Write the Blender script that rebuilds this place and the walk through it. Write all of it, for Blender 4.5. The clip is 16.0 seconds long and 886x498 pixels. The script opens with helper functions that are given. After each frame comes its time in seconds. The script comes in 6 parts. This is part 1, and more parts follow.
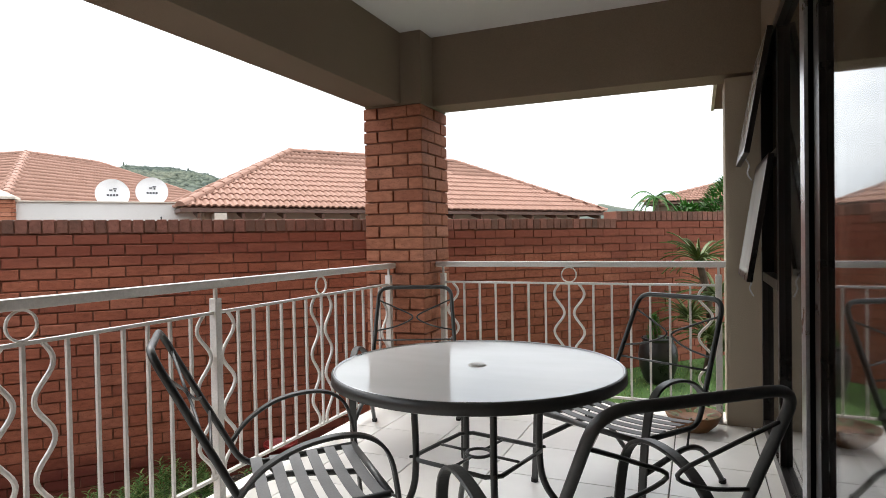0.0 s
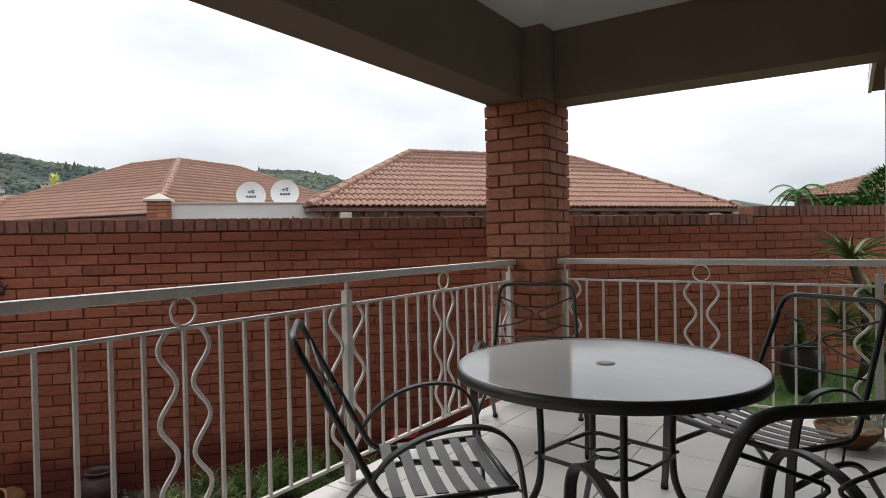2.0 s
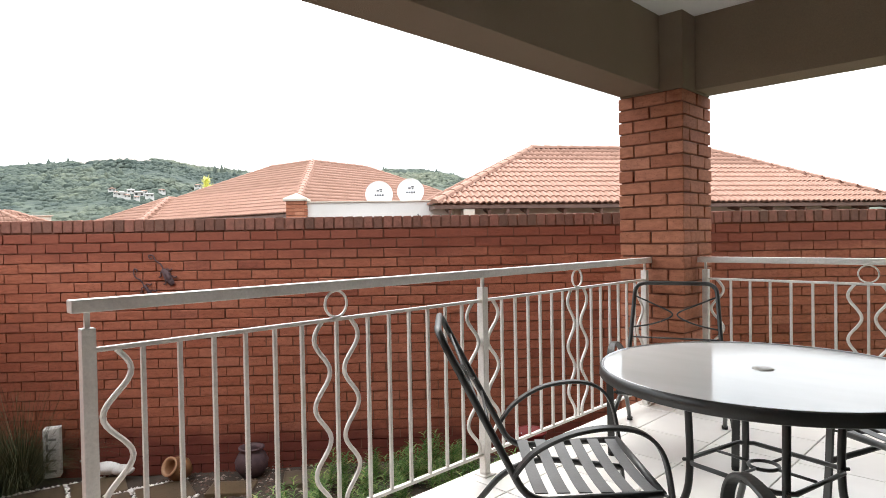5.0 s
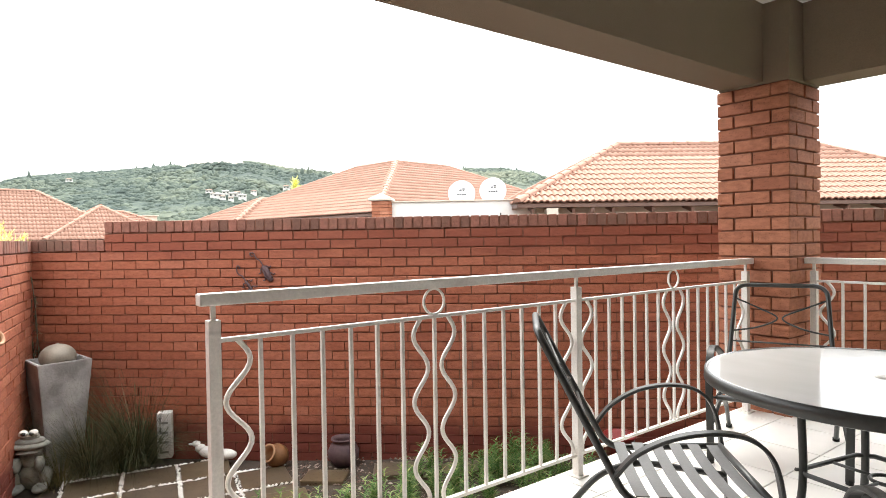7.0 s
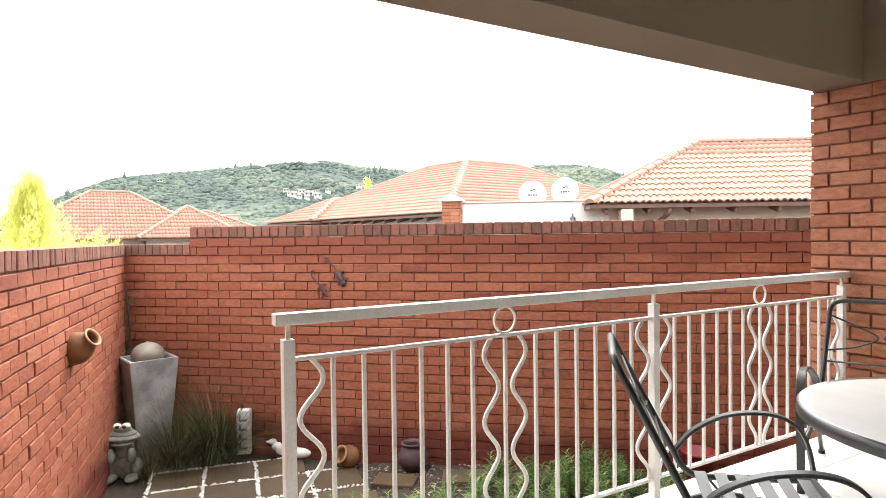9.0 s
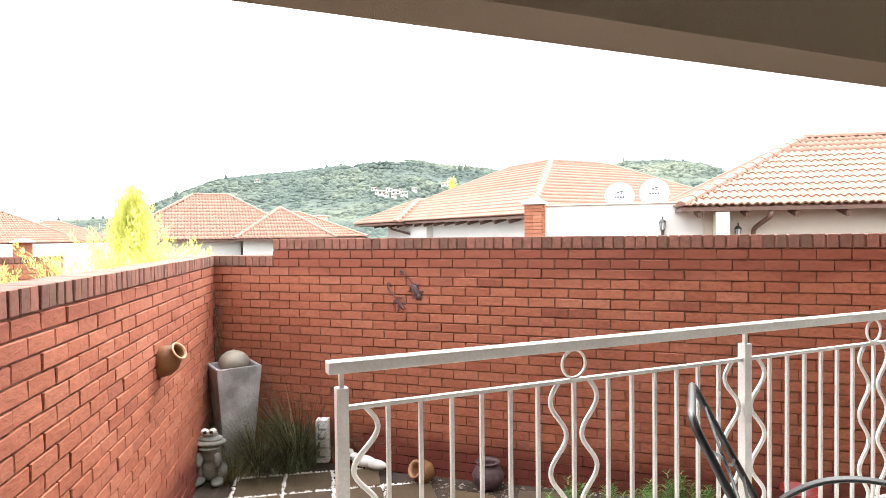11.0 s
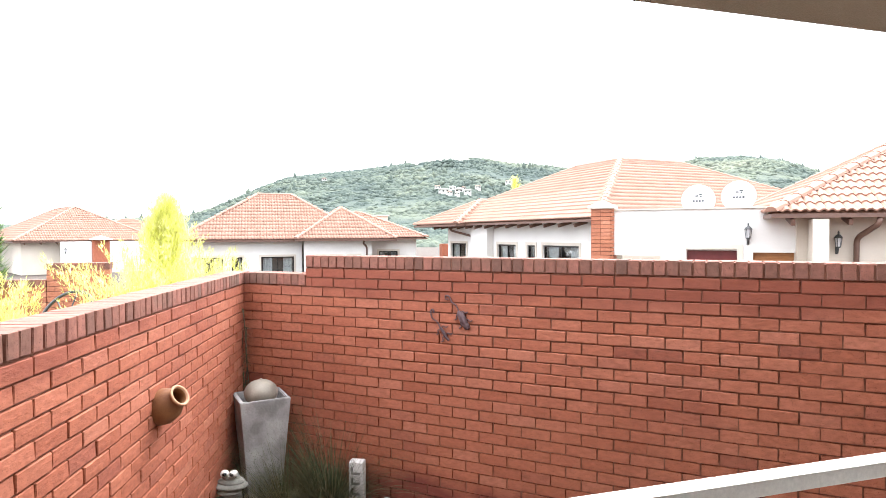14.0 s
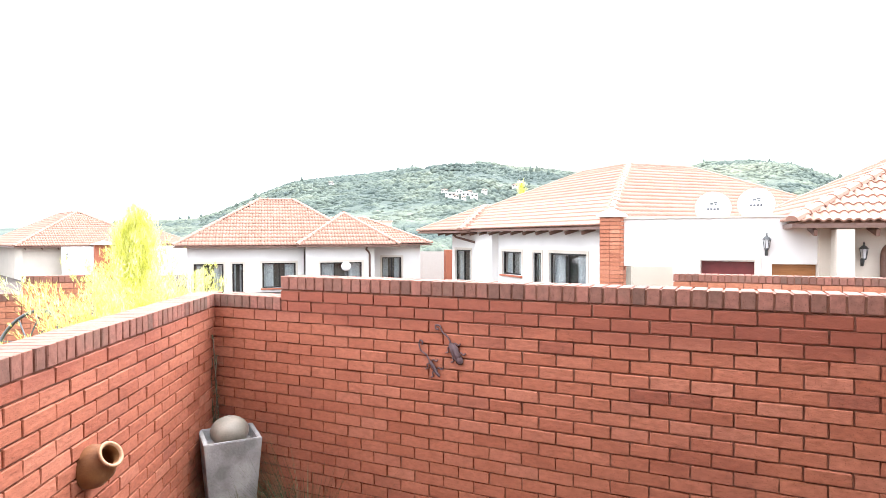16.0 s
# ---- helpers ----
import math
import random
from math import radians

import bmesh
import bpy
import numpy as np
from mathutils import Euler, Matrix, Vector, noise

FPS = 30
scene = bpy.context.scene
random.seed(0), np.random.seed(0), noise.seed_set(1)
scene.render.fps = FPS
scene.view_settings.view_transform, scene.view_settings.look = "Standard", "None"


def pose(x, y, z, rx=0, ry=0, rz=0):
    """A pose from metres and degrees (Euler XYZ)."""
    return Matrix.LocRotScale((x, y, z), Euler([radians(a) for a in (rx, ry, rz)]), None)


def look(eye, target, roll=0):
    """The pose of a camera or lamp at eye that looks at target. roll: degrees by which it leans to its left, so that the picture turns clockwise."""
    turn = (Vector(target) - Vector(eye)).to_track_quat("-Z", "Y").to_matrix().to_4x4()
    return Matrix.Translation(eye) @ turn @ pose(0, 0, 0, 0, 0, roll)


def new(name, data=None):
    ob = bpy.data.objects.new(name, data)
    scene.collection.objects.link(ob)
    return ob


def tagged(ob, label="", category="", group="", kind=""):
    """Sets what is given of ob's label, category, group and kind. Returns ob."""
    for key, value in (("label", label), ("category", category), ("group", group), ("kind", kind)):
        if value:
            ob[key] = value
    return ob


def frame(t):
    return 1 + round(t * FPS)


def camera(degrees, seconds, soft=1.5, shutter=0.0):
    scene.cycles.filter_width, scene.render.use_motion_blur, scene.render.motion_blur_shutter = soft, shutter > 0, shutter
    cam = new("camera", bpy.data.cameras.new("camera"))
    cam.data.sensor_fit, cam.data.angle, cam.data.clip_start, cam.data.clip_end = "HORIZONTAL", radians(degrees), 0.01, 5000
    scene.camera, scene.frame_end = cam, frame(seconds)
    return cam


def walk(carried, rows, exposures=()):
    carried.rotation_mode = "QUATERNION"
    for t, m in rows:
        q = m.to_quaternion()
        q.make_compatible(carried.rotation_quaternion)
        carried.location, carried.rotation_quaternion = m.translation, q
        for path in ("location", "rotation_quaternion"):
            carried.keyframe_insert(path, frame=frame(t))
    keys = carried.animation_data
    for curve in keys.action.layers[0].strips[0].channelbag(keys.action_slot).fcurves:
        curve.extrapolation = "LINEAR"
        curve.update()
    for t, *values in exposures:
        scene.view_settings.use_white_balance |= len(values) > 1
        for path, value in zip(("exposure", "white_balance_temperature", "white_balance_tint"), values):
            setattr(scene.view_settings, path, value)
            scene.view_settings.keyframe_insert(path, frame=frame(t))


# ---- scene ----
cam = camera(72.333, 16.0, soft=0.85)
# seconds, x, y, z, yaw, pitch, roll
ROWS = [
    (0.0, 2.0185, -3.8503, 1.1681, 22.8496, -0.9881, 0.9905),
    (0.5, 2.0073, -3.8609, 1.1651, 25.8914, -0.9521, 1.0476),
    (1.0, 2.0019, -3.8665, 1.1617, 28.8515, -0.9264, 1.0368),
    (1.5, 1.9935, -3.8645, 1.1577, 31.4880, -0.9269, 1.0108),
    (2.0, 1.9879, -3.8679, 1.1549, 33.7473, -0.9447, 1.0140),
    (2.5, 1.9836, -3.8723, 1.1520, 35.6272, -0.9228, 1.0110),
    (3.0, 1.9768, -3.8797, 1.1537, 37.5294, -0.9177, 0.9987),
    (3.5, 1.9675, -3.8977, 1.1547, 39.4651, -0.9180, 0.9456),
    (4.0, 1.9603, -3.9093, 1.1555, 41.3758, -0.9763, 0.9701),
    (6.5, 1.9227, -3.9874, 1.1570, 50.4460, -1.0107, 0.8611),
    (7.0, 1.9243, -4.0078, 1.1593, 52.4864, -1.0177, 0.8486),
    (7.5, 1.9162, -4.0196, 1.1632, 54.6416, -1.0534, 0.7656),
    (8.0, 1.9084, -4.0163, 1.1784, 56.3857, -1.0736, 0.7744),
    (8.5, 1.9054, -4.0083, 1.2064, 57.7539, -1.1254, 0.7246),
    (9.0, 1.8982, -3.9935, 1.2352, 59.0867, -1.1419, 0.6523),
    (11.5, 1.7750, -3.8189, 1.4071, 69.2456, -1.3244, 0.5509),
    (12.0, 1.6439, -3.7714, 1.4230, 71.0486, -1.3583, 0.4237),
    (12.5, 1.5227, -3.7152, 1.4389, 72.0304, -1.3432, 0.3633),
    (13.0, 1.3945, -3.6294, 1.4801, 72.4430, -1.3161, 0.3158),
    (13.5, 1.2391, -3.5365, 1.5155, 72.8056, -1.3738, 0.2547),
    (14.0, 1.1046, -3.4642, 1.5555, 73.0779, -1.4375, 0.1978),
    (14.5, 0.9656, -3.4021, 1.5839, 73.2705, -1.4746, 0.1494),
    (15.0, 0.8267, -3.3293, 1.6211, 73.4054, -1.4257, 0.1628),
    (15.5, 0.6840, -3.2526, 1.6515, 73.5636, -1.2935, 0.0894),
    (16.0, 0.5484, -3.1694, 1.6755, 73.7104, -1.0893, 0.1238),
]
EXPOSURES = [(0.0, 1.36, 6500, 10), (0.5, 0.98, 6500, 10), (1.5, 0.47, 6500, 10), (2.5, 0.50, 6500, 10), (3.5, 0.95, 6500, 10), (4.2, 1.34, 6500, 10), (7.0, 2.13, 6750, 9), (9.0, 2.35, 6700, 9), (12.5, 2.53, 6450, 11), (14.0, 2.52, 6350, 12), (16.0, 2.67, 6250, 13)]
walk(cam, [(t, pose(x, y, z, 90 + pitch, roll, yaw)) for t, x, y, z, yaw, pitch, roll in ROWS], EXPOSURES)

# ---------------------------------------------------------------- light
SUN_EL, SUN_AZ = radians(56), radians(304)
world = bpy.data.worlds.new("overcast_sky")
scene.world = world
world.use_nodes = True
wn, wl = world.node_tree.nodes, world.node_tree.links
wn.clear()
sky = wn.new("ShaderNodeTexSky")
sky.sky_type = "NISHITA"
sky.sun_disc = False
sky.sun_elevation, sky.sun_rotation = SUN_EL, SUN_AZ
sky.air_density, sky.dust_density, sky.ozone_density = 1.0, 6.0, 1.0
wtc = wn.new("ShaderNodeTexCoord")
wmap = wn.new("ShaderNodeMapping")
wmap.inputs["Scale"].default_value = (1.0, 1.0, 3.0)
cloud = wn.new("ShaderNodeTexNoise")
cloud.inputs["Scale"].default_value, cloud.inputs["Detail"].default_value = 2.2, 6.0
ramp = wn.new("ShaderNodeValToRGB")
ramp.color_ramp.elements[0].position, ramp.color_ramp.elements[0].color = 0.30, (5.4, 5.9, 6.5, 1)
ramp.color_ramp.elements[1].position, ramp.color_ramp.elements[1].color = 0.72, (10.2, 10.4, 10.6, 1)
wmix = wn.new("ShaderNodeMixRGB")
wmix.inputs[0].default_value = 0.86
wbg = wn.new("ShaderNodeBackground")
wbg.inputs["Strength"].default_value = 0.12
wout = wn.new("ShaderNodeOutputWorld")
wl.new(wtc.outputs["Generated"], wmap.inputs[0])
wl.new(wmap.outputs[0], cloud.inputs["Vector"])
wl.new(cloud.outputs["Fac"], ramp.inputs[0])
wl.new(sky.outputs[0], wmix.inputs[1])
wl.new(ramp.outputs[0], wmix.inputs[2])
wsep = wn.new("ShaderNodeSeparateXYZ")
wrange = wn.new("ShaderNodeMapRange")
wrange.inputs["From Min"].default_value, wrange.inputs["From Max"].default_value = 0.0, 0.9
wrange.inputs["To Min"].default_value, wrange.inputs["To Max"].default_value = 0.66, 1.35
wmul = wn.new("ShaderNodeVectorMath")
wmul.operation = "SCALE"
wl.new(wtc.outputs["Generated"], wsep.inputs[0])
wl.new(wsep.outputs["Z"], wrange.inputs["Value"])
wl.new(wmix.outputs[0], wmul.inputs[0])
wl.new(wrange.outputs[0], wmul.inputs["Scale"])
wl.new(wmul.outputs[0], wbg.inputs[0])
wl.new(wbg.outputs[0], wout.inputs[0])

sun_data = bpy.data.lights.new("sun", "SUN")
sun_data.energy, sun_data.angle, sun_data.color = 1.1, radians(40), (1.0, 0.975, 0.94)
sun = new("sun", sun_data)
sun.matrix_world = look((-9, 6, 16), (0, 0, 0))


# ---------------------------------------------------------------- materials
def material(name, rough=0.6, metal=0.0, spec=0.5):
    m = bpy.data.materials.new(name)
    m.use_nodes = True
    b = m.node_tree.nodes["Principled BSDF"]
    b.inputs["Roughness"].default_value = rough
    b.inputs["Metallic"].default_value = metal
    b.inputs["Specular IOR Level"].default_value = spec
    return m, m.node_tree.nodes, m.node_tree.links, b


def noise_node(nodes, links, scale, detail=4.0, stretch=None, rough=0.55):
    tc = nodes.new("ShaderNodeNewGeometry")
    n = nodes.new("ShaderNodeTexNoise")
    n.inputs["Scale"].default_value, n.inputs["Detail"].default_value = scale, detail
    n.inputs["Roughness"].default_value = rough
    if stretch:
        mp = nodes.new("ShaderNodeMapping")
        mp.inputs["Scale"].default_value = stretch
        links.new(tc.outputs["Position"], mp.inputs[0])
        links.new(mp.outputs[0], n.inputs["Vector"])
    else:
        links.new(tc.outputs["Position"], n.inputs["Vector"])
    return n


def ramp_node(nodes, links, src, stops):
    r = nodes.new("ShaderNodeValToRGB")
    e = r.color_ramp.elements
    while len(e) < len(stops):
        e.new(0.5)
    for el, (p, c) in zip(e, stops):
        el.position, el.color = p, (*c, 1)
    links.new(src, r.inputs[0])
    return r


def mix_node(nodes, links, fac, a, b, mode="MIX"):
    m = nodes.new("ShaderNodeMixRGB")
    m.blend_type = mode
    for sock, v in zip(m.inputs, (fac, a, b)):
        if isinstance(v, (int, float)):
            sock.default_value = v
        elif isinstance(v, tuple):
            sock.default_value = (*v, 1)
        else:
            links.new(v, sock)
    return m


def bump_node(nodes, links, b, height, strength, distance=0.01):
    bp = nodes.new("ShaderNodeBump")
    bp.inputs["Strength"].default_value, bp.inputs["Distance"].default_value = strength, distance
    links.new(height, bp.inputs["Height"])
    links.new(bp.outputs[0], b.inputs["Normal"])


def simple(name, c1, c2, scale, rough=0.6, metal=0.0, bump=0.15, fine=None, spec=0.5, stretch=None):
    """A surface that wavers between two colours at a coarse and a fine scale, with a fine relief."""
    m, n, l, b = material(name, rough, metal, spec)
    coarse = noise_node(n, l, scale, 5.0, stretch)
    grain = noise_node(n, l, fine or scale * 14, 3.0)
    r = ramp_node(n, l, coarse.outputs["Fac"], ((0.32, c1), (0.68, c2)))
    dark = ramp_node(n, l, grain.outputs["Fac"], ((0.25, (0.82, 0.82, 0.82)), (0.75, (1.0, 1.0, 1.0))))
    mx = mix_node(n, l, 1.0, r.outputs[0], dark.outputs[0], "MULTIPLY")
    l.new(mx.outputs[0], b.inputs["Base Color"])
    rr = n.new("ShaderNodeMapRange")
    rr.inputs["To Min"].default_value, rr.inputs["To Max"].default_value = max(rough - 0.1, 0.02), min(rough + 0.1, 1)
    l.new(coarse.outputs["Fac"], rr.inputs["Value"])
    l.new(rr.outputs[0], b.inputs["Roughness"])
    if bump:
        bump_node(n, l, b, grain.outputs["Fac"], bump)
    return m


def pieces(name, stops, single, rough=0.8, scale=30, stain=None, bump=0.35, spec=0.3, stain_scale=0.9, dark_bands=False, specks=True, drag=None):
    """Fired pieces whose colour changes from piece to piece."""
    m, n, l, b = material(name, rough, 0, spec)
    if single:
        src = n.new("ShaderNodeObjectInfo").outputs["Random"]
    else:
        src = n.new("ShaderNodeNewGeometry").outputs["Random Per Island"]
    r = ramp_node(n, l, src, stops)
    grain = noise_node(n, l, scale, 5.0, drag)
    g2 = ramp_node(n, l, grain.outputs["Fac"], ((0.28, (0.72, 0.70, 0.68)), (0.7, (1.08, 1.06, 1.04))) if specks else ((0.25, (0.90, 0.89, 0.88)), (0.75, (1.04, 1.03, 1.02))))
    out = mix_node(n, l, 1.0, r.outputs[0], g2.outputs[0], "MULTIPLY").outputs[0]
    if specks:
        speck = noise_node(n, l, scale * 6, 2.0)
        sp = ramp_node(n, l, speck.outputs["Fac"], ((0.30, (0.45, 0.42, 0.40)), (0.40, (1, 1, 1))))
        out = mix_node(n, l, 1.0, out, sp.outputs[0], "MULTIPLY").outputs[0]
    if stain:
        big = noise_node(n, l, stain_scale, 6.0)
        f = ramp_node(n, l, big.outputs["Fac"], ((0.50, (0, 0, 0)), (0.68, (0.35, 0.35, 0.35))))
        out = mix_node(n, l, f.outputs[0], out, stain).outputs[0]
    if dark_bands:
        # darker red brick below the coping, with a ragged lower edge
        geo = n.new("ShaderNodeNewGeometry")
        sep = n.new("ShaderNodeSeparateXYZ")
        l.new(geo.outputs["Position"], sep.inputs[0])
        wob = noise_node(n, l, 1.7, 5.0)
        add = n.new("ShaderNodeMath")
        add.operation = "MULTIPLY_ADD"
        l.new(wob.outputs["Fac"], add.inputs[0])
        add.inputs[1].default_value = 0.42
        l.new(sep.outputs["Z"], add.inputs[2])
        top_band = ramp_node(n, l, add.outputs[0], ((0.0, (0, 0, 0)), (1.0, (0.65, 0.65, 0.65))))
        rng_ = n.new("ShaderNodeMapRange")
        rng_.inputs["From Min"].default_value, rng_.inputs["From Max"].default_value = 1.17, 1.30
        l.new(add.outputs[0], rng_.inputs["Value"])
        l.new(rng_.outputs[0], top_band.inputs[0])
        out = mix_node(n, l, top_band.outputs[0], out, (0.185, 0.047, 0.028)).outputs[0]
        # dark wall foot: damp, plus the narrow garden's shade put into the colour
        low = n.new("ShaderNodeMapRange")
        low.inputs["From Min"].default_value, low.inputs["From Max"].default_value = -0.22, -0.40
        low.inputs["To Max"].default_value = 0.85
        l.new(add.outputs[0], low.inputs["Value"])
        out = mix_node(n, l, low.outputs[0], out, (0.125, 0.026, 0.019)).outputs[0]
    l.new(out, b.inputs["Base Color"])
    bump_node(n, l, b, grain.outputs["Fac"], bump, 0.008)
    return m


BRICK = ((0.0, (0.315, 0.097, 0.053)), (0.25, (0.355, 0.117, 0.065)), (0.5, (0.39, 0.135, 0.078)), (0.75, (0.335, 0.106, 0.059)), (0.94, (0.41, 0.152, 0.092)), (1.0, (0.26, 0.077, 0.046)))
BRICKC = ((0.0, (0.34, 0.125, 0.070)), (0.4, (0.43, 0.175, 0.100)), (0.75, (0.38, 0.145, 0.082)), (1.0, (0.48, 0.21, 0.13)))
COPE = ((0.0, (0.15, 0.075, 0.055)), (0.5, (0.23, 0.10, 0.072)), (1.0, (0.29, 0.12, 0.088)))
ROOF = ((0.0, (0.275, 0.150, 0.106)), (0.4, (0.30, 0.167, 0.120)), (0.8, (0.325, 0.182, 0.133)), (1.0, (0.285, 0.156, 0.110)))
DRAG = (0.7, 0.7, 1.5)
brick_one = pieces("brick_face", BRICK, True, stain=(0.19, 0.05, 0.034), dark_bands=True, drag=DRAG, bump=0.6)
brick_many = pieces("brick_face_run", BRICK, False, stain=(0.19, 0.05, 0.034), dark_bands=True, drag=DRAG, bump=0.6)
brick_far = pieces("brick_far_run", BRICK, False)
brick_col = pieces("brick_face_light", BRICKC, True, drag=DRAG, bump=0.6)
cope_one = pieces("coping_face", COPE, True, stain=(0.10, 0.085, 0.06), stain_scale=3.0)
cope_many = pieces("coping_face_run", COPE, False, stain=(0.10, 0.085, 0.06), stain_scale=3.0)
tile_one = pieces("roof_tile", ROOF, True, scale=9, bump=0.2, rough=0.75, specks=False)
tile_many = pieces("roof_tile_run", ROOF, False, scale=9, bump=0.2, rough=0.75, specks=False)
mortar = simple("mortar", (0.165, 0.068, 0.041), (0.26, 0.110, 0.070), 6.0, 0.95, bump=0.4)
plaster_tan = simple("tan_plaster", (0.23, 0.18, 0.125), (0.27, 0.21, 0.15), 1.3, 0.85, bump=0.25, fine=160)
# the beams' plaster lightened: daylight on the pier is put into the colour
plaster_tan_lit = simple("lit_tan_plaster", (0.37, 0.31, 0.23), (0.43, 0.36, 0.27), 1.3, 0.85, bump=0.25, fine=160)
plaster_cream = simple("cream_plaster", (0.55, 0.485, 0.40), (0.62, 0.55, 0.46), 1.0, 0.85, bump=0.2, fine=120)
plaster_white = simple("white_plaster", (0.66, 0.635, 0.595), (0.74, 0.715, 0.675), 0.8, 0.85, bump=0.2, fine=120)
ceiling_white = simple("ceiling_paint", (0.74, 0.73, 0.70), (0.80, 0.79, 0.76), 1.5, 0.8, bump=0.12, fine=200)
rail_paint = simple("cream_rail_paint", (0.74, 0.70, 0.65), (0.82, 0.79, 0.74), 7.0, 0.38, bump=0.05)
black_steel = simple("black_steel", (0.034, 0.036, 0.034), (0.056, 0.058, 0.055), 9.0, 0.38, bump=0.06)
slat_grey = simple("grey_slat_paint", (0.125, 0.127, 0.128), (0.165, 0.165, 0.165), 9.0, 0.42, bump=0.05)
dark_alu = simple("dark_bronze_aluminium", (0.012, 0.010, 0.009), (0.02, 0.017, 0.015), 5.0, 0.3, metal=0.3, bump=0.03)
silver_alu = simple("brushed_silver_aluminium", (0.55, 0.56, 0.57), (0.66, 0.67, 0.68), 5.0, 0.3, metal=0.9, bump=0.03)
floor_white = pieces("floor_tile_glaze", ((0.0, (0.78, 0.765, 0.735)), (1.0, (0.84, 0.83, 0.805))), True, rough=0.28, scale=2.5, bump=0.02, spec=0.5, specks=False)
grout = simple("grout", (0.13, 0.125, 0.115), (0.19, 0.185, 0.17), 9.0, 0.9)
terracotta = simple("terracotta_clay", (0.15, 0.055, 0.018), (0.25, 0.11, 0.036), 9.0, 0.6, bump=0.2)
terracotta_rim = simple("pale_clay_rim", (0.34, 0.17, 0.085), (0.46, 0.26, 0.14), 12.0, 0.6)
concrete = simple("cast_concrete", (0.22, 0.21, 0.20), (0.46, 0.44, 0.42), 4.5, 0.85, bump=0.3)
sandstone = simple("sandstone_ball", (0.17, 0.15, 0.12), (0.33, 0.29, 0.23), 6.0, 0.55, bump=0.3)
white_stone = simple("white_stone", (0.66, 0.63, 0.58), (0.80, 0.78, 0.74), 10.0, 0.8, bump=0.3)
recess_shade_grey = simple("recess_shade_stone", (0.12, 0.115, 0.11), (0.34, 0.33, 0.31), 12.0, 0.85, bump=0.4)
slate = pieces("brown_slate", ((0.0, (0.062, 0.050, 0.036)), (0.5, (0.125, 0.088, 0.048)), (1.0, (0.085, 0.068, 0.054))), True, rough=0.35, scale=7, stain=(0.07, 0.06, 0.055), bump=0.3)
soil = simple("garden_soil", (0.035, 0.024, 0.017), (0.075, 0.052, 0.036), 6.0, 0.95, bump=0.8)
grass_mat = simple("lawn", (0.045, 0.11, 0.016), (0.085, 0.18, 0.03), 4.0, 0.8, bump=0.6)
leaf_green = pieces("bedding_leaf", ((0.0, (0.06, 0.16, 0.04)), (0.55, (0.15, 0.29, 0.075)), (0.9, (0.30, 0.40, 0.14)), (1.0, (0.50, 0.50, 0.22))), False, rough=0.5, bump=0.1)
leaf_dark = pieces("aloe_leaf", ((0.0, (0.07, 0.11, 0.03)), (1.0, (0.17, 0.22, 0.07))), False, rough=0.45, bump=0.1)
leaf_straw = pieces("grass_blade", ((0.0, (0.06, 0.07, 0.02)), (0.6, (0.12, 0.11, 0.04)), (1.0, (0.30, 0.24, 0.12))), False, rough=0.7, bump=0.1)
leaf_gold = pieces("golden_conifer_leaf", ((0.0, (0.60, 0.61, 0.14)), (0.6, (0.76, 0.77, 0.26)), (1.0, (0.84, 0.83, 0.42))), False, rough=0.6, bump=0.1, specks=False)
leaf_tuft = pieces("dark_grass_blade", ((0.0, (0.022, 0.034, 0.014)), (0.5, (0.055, 0.066, 0.026)), (0.8, (0.11, 0.10, 0.045)), (1.0, (0.27, 0.22, 0.13))), False, rough=0.7, bump=0.1, specks=False)


def lucent(m, share):
    """Lets light through thin leaves."""
    n, l = m.node_tree.nodes, m.node_tree.links
    b = [x for x in n if x.type == "BSDF_PRINCIPLED"][0]
    out = [x for x in n if x.type == "OUTPUT_MATERIAL"][0]
    tr = n.new("ShaderNodeBsdfTranslucent")
    l.new(b.inputs["Base Color"].links[0].from_socket, tr.inputs["Color"])
    mx = n.new("ShaderNodeMixShader")
    mx.inputs[0].default_value = share
    l.new(b.outputs[0], mx.inputs[1])
    l.new(tr.outputs[0], mx.inputs[2])
    l.new(mx.outputs[0], out.inputs["Surface"])


lucent(leaf_gold, 0.6)
lucent(leaf_green, 0.3)
leaf_cyp = pieces("cypress_leaf", ((0.0, (0.035, 0.13, 0.025)), (1.0, (0.09, 0.24, 0.04))), False, rough=0.6, bump=0.1)


def hazed_woods(n, l, b, single=False):
    """Wooded slope: dark groves, paler grassy patches, a fine mottle, all greyed by painted haze."""
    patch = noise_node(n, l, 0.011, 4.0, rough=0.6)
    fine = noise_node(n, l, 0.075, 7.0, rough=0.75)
    # lifted, bluish stops: distance haze is mixed into these colours
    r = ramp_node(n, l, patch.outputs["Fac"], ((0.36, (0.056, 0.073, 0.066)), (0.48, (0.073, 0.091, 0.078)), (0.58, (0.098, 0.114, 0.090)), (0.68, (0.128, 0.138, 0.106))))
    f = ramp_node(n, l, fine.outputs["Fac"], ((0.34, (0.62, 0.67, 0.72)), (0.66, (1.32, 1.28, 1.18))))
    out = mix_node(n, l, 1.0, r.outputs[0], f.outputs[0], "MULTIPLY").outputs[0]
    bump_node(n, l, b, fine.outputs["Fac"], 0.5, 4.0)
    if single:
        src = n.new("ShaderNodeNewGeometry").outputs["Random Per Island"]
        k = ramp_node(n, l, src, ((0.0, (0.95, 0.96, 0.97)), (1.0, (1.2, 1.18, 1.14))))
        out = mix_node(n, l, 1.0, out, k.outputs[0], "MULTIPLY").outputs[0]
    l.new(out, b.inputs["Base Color"])


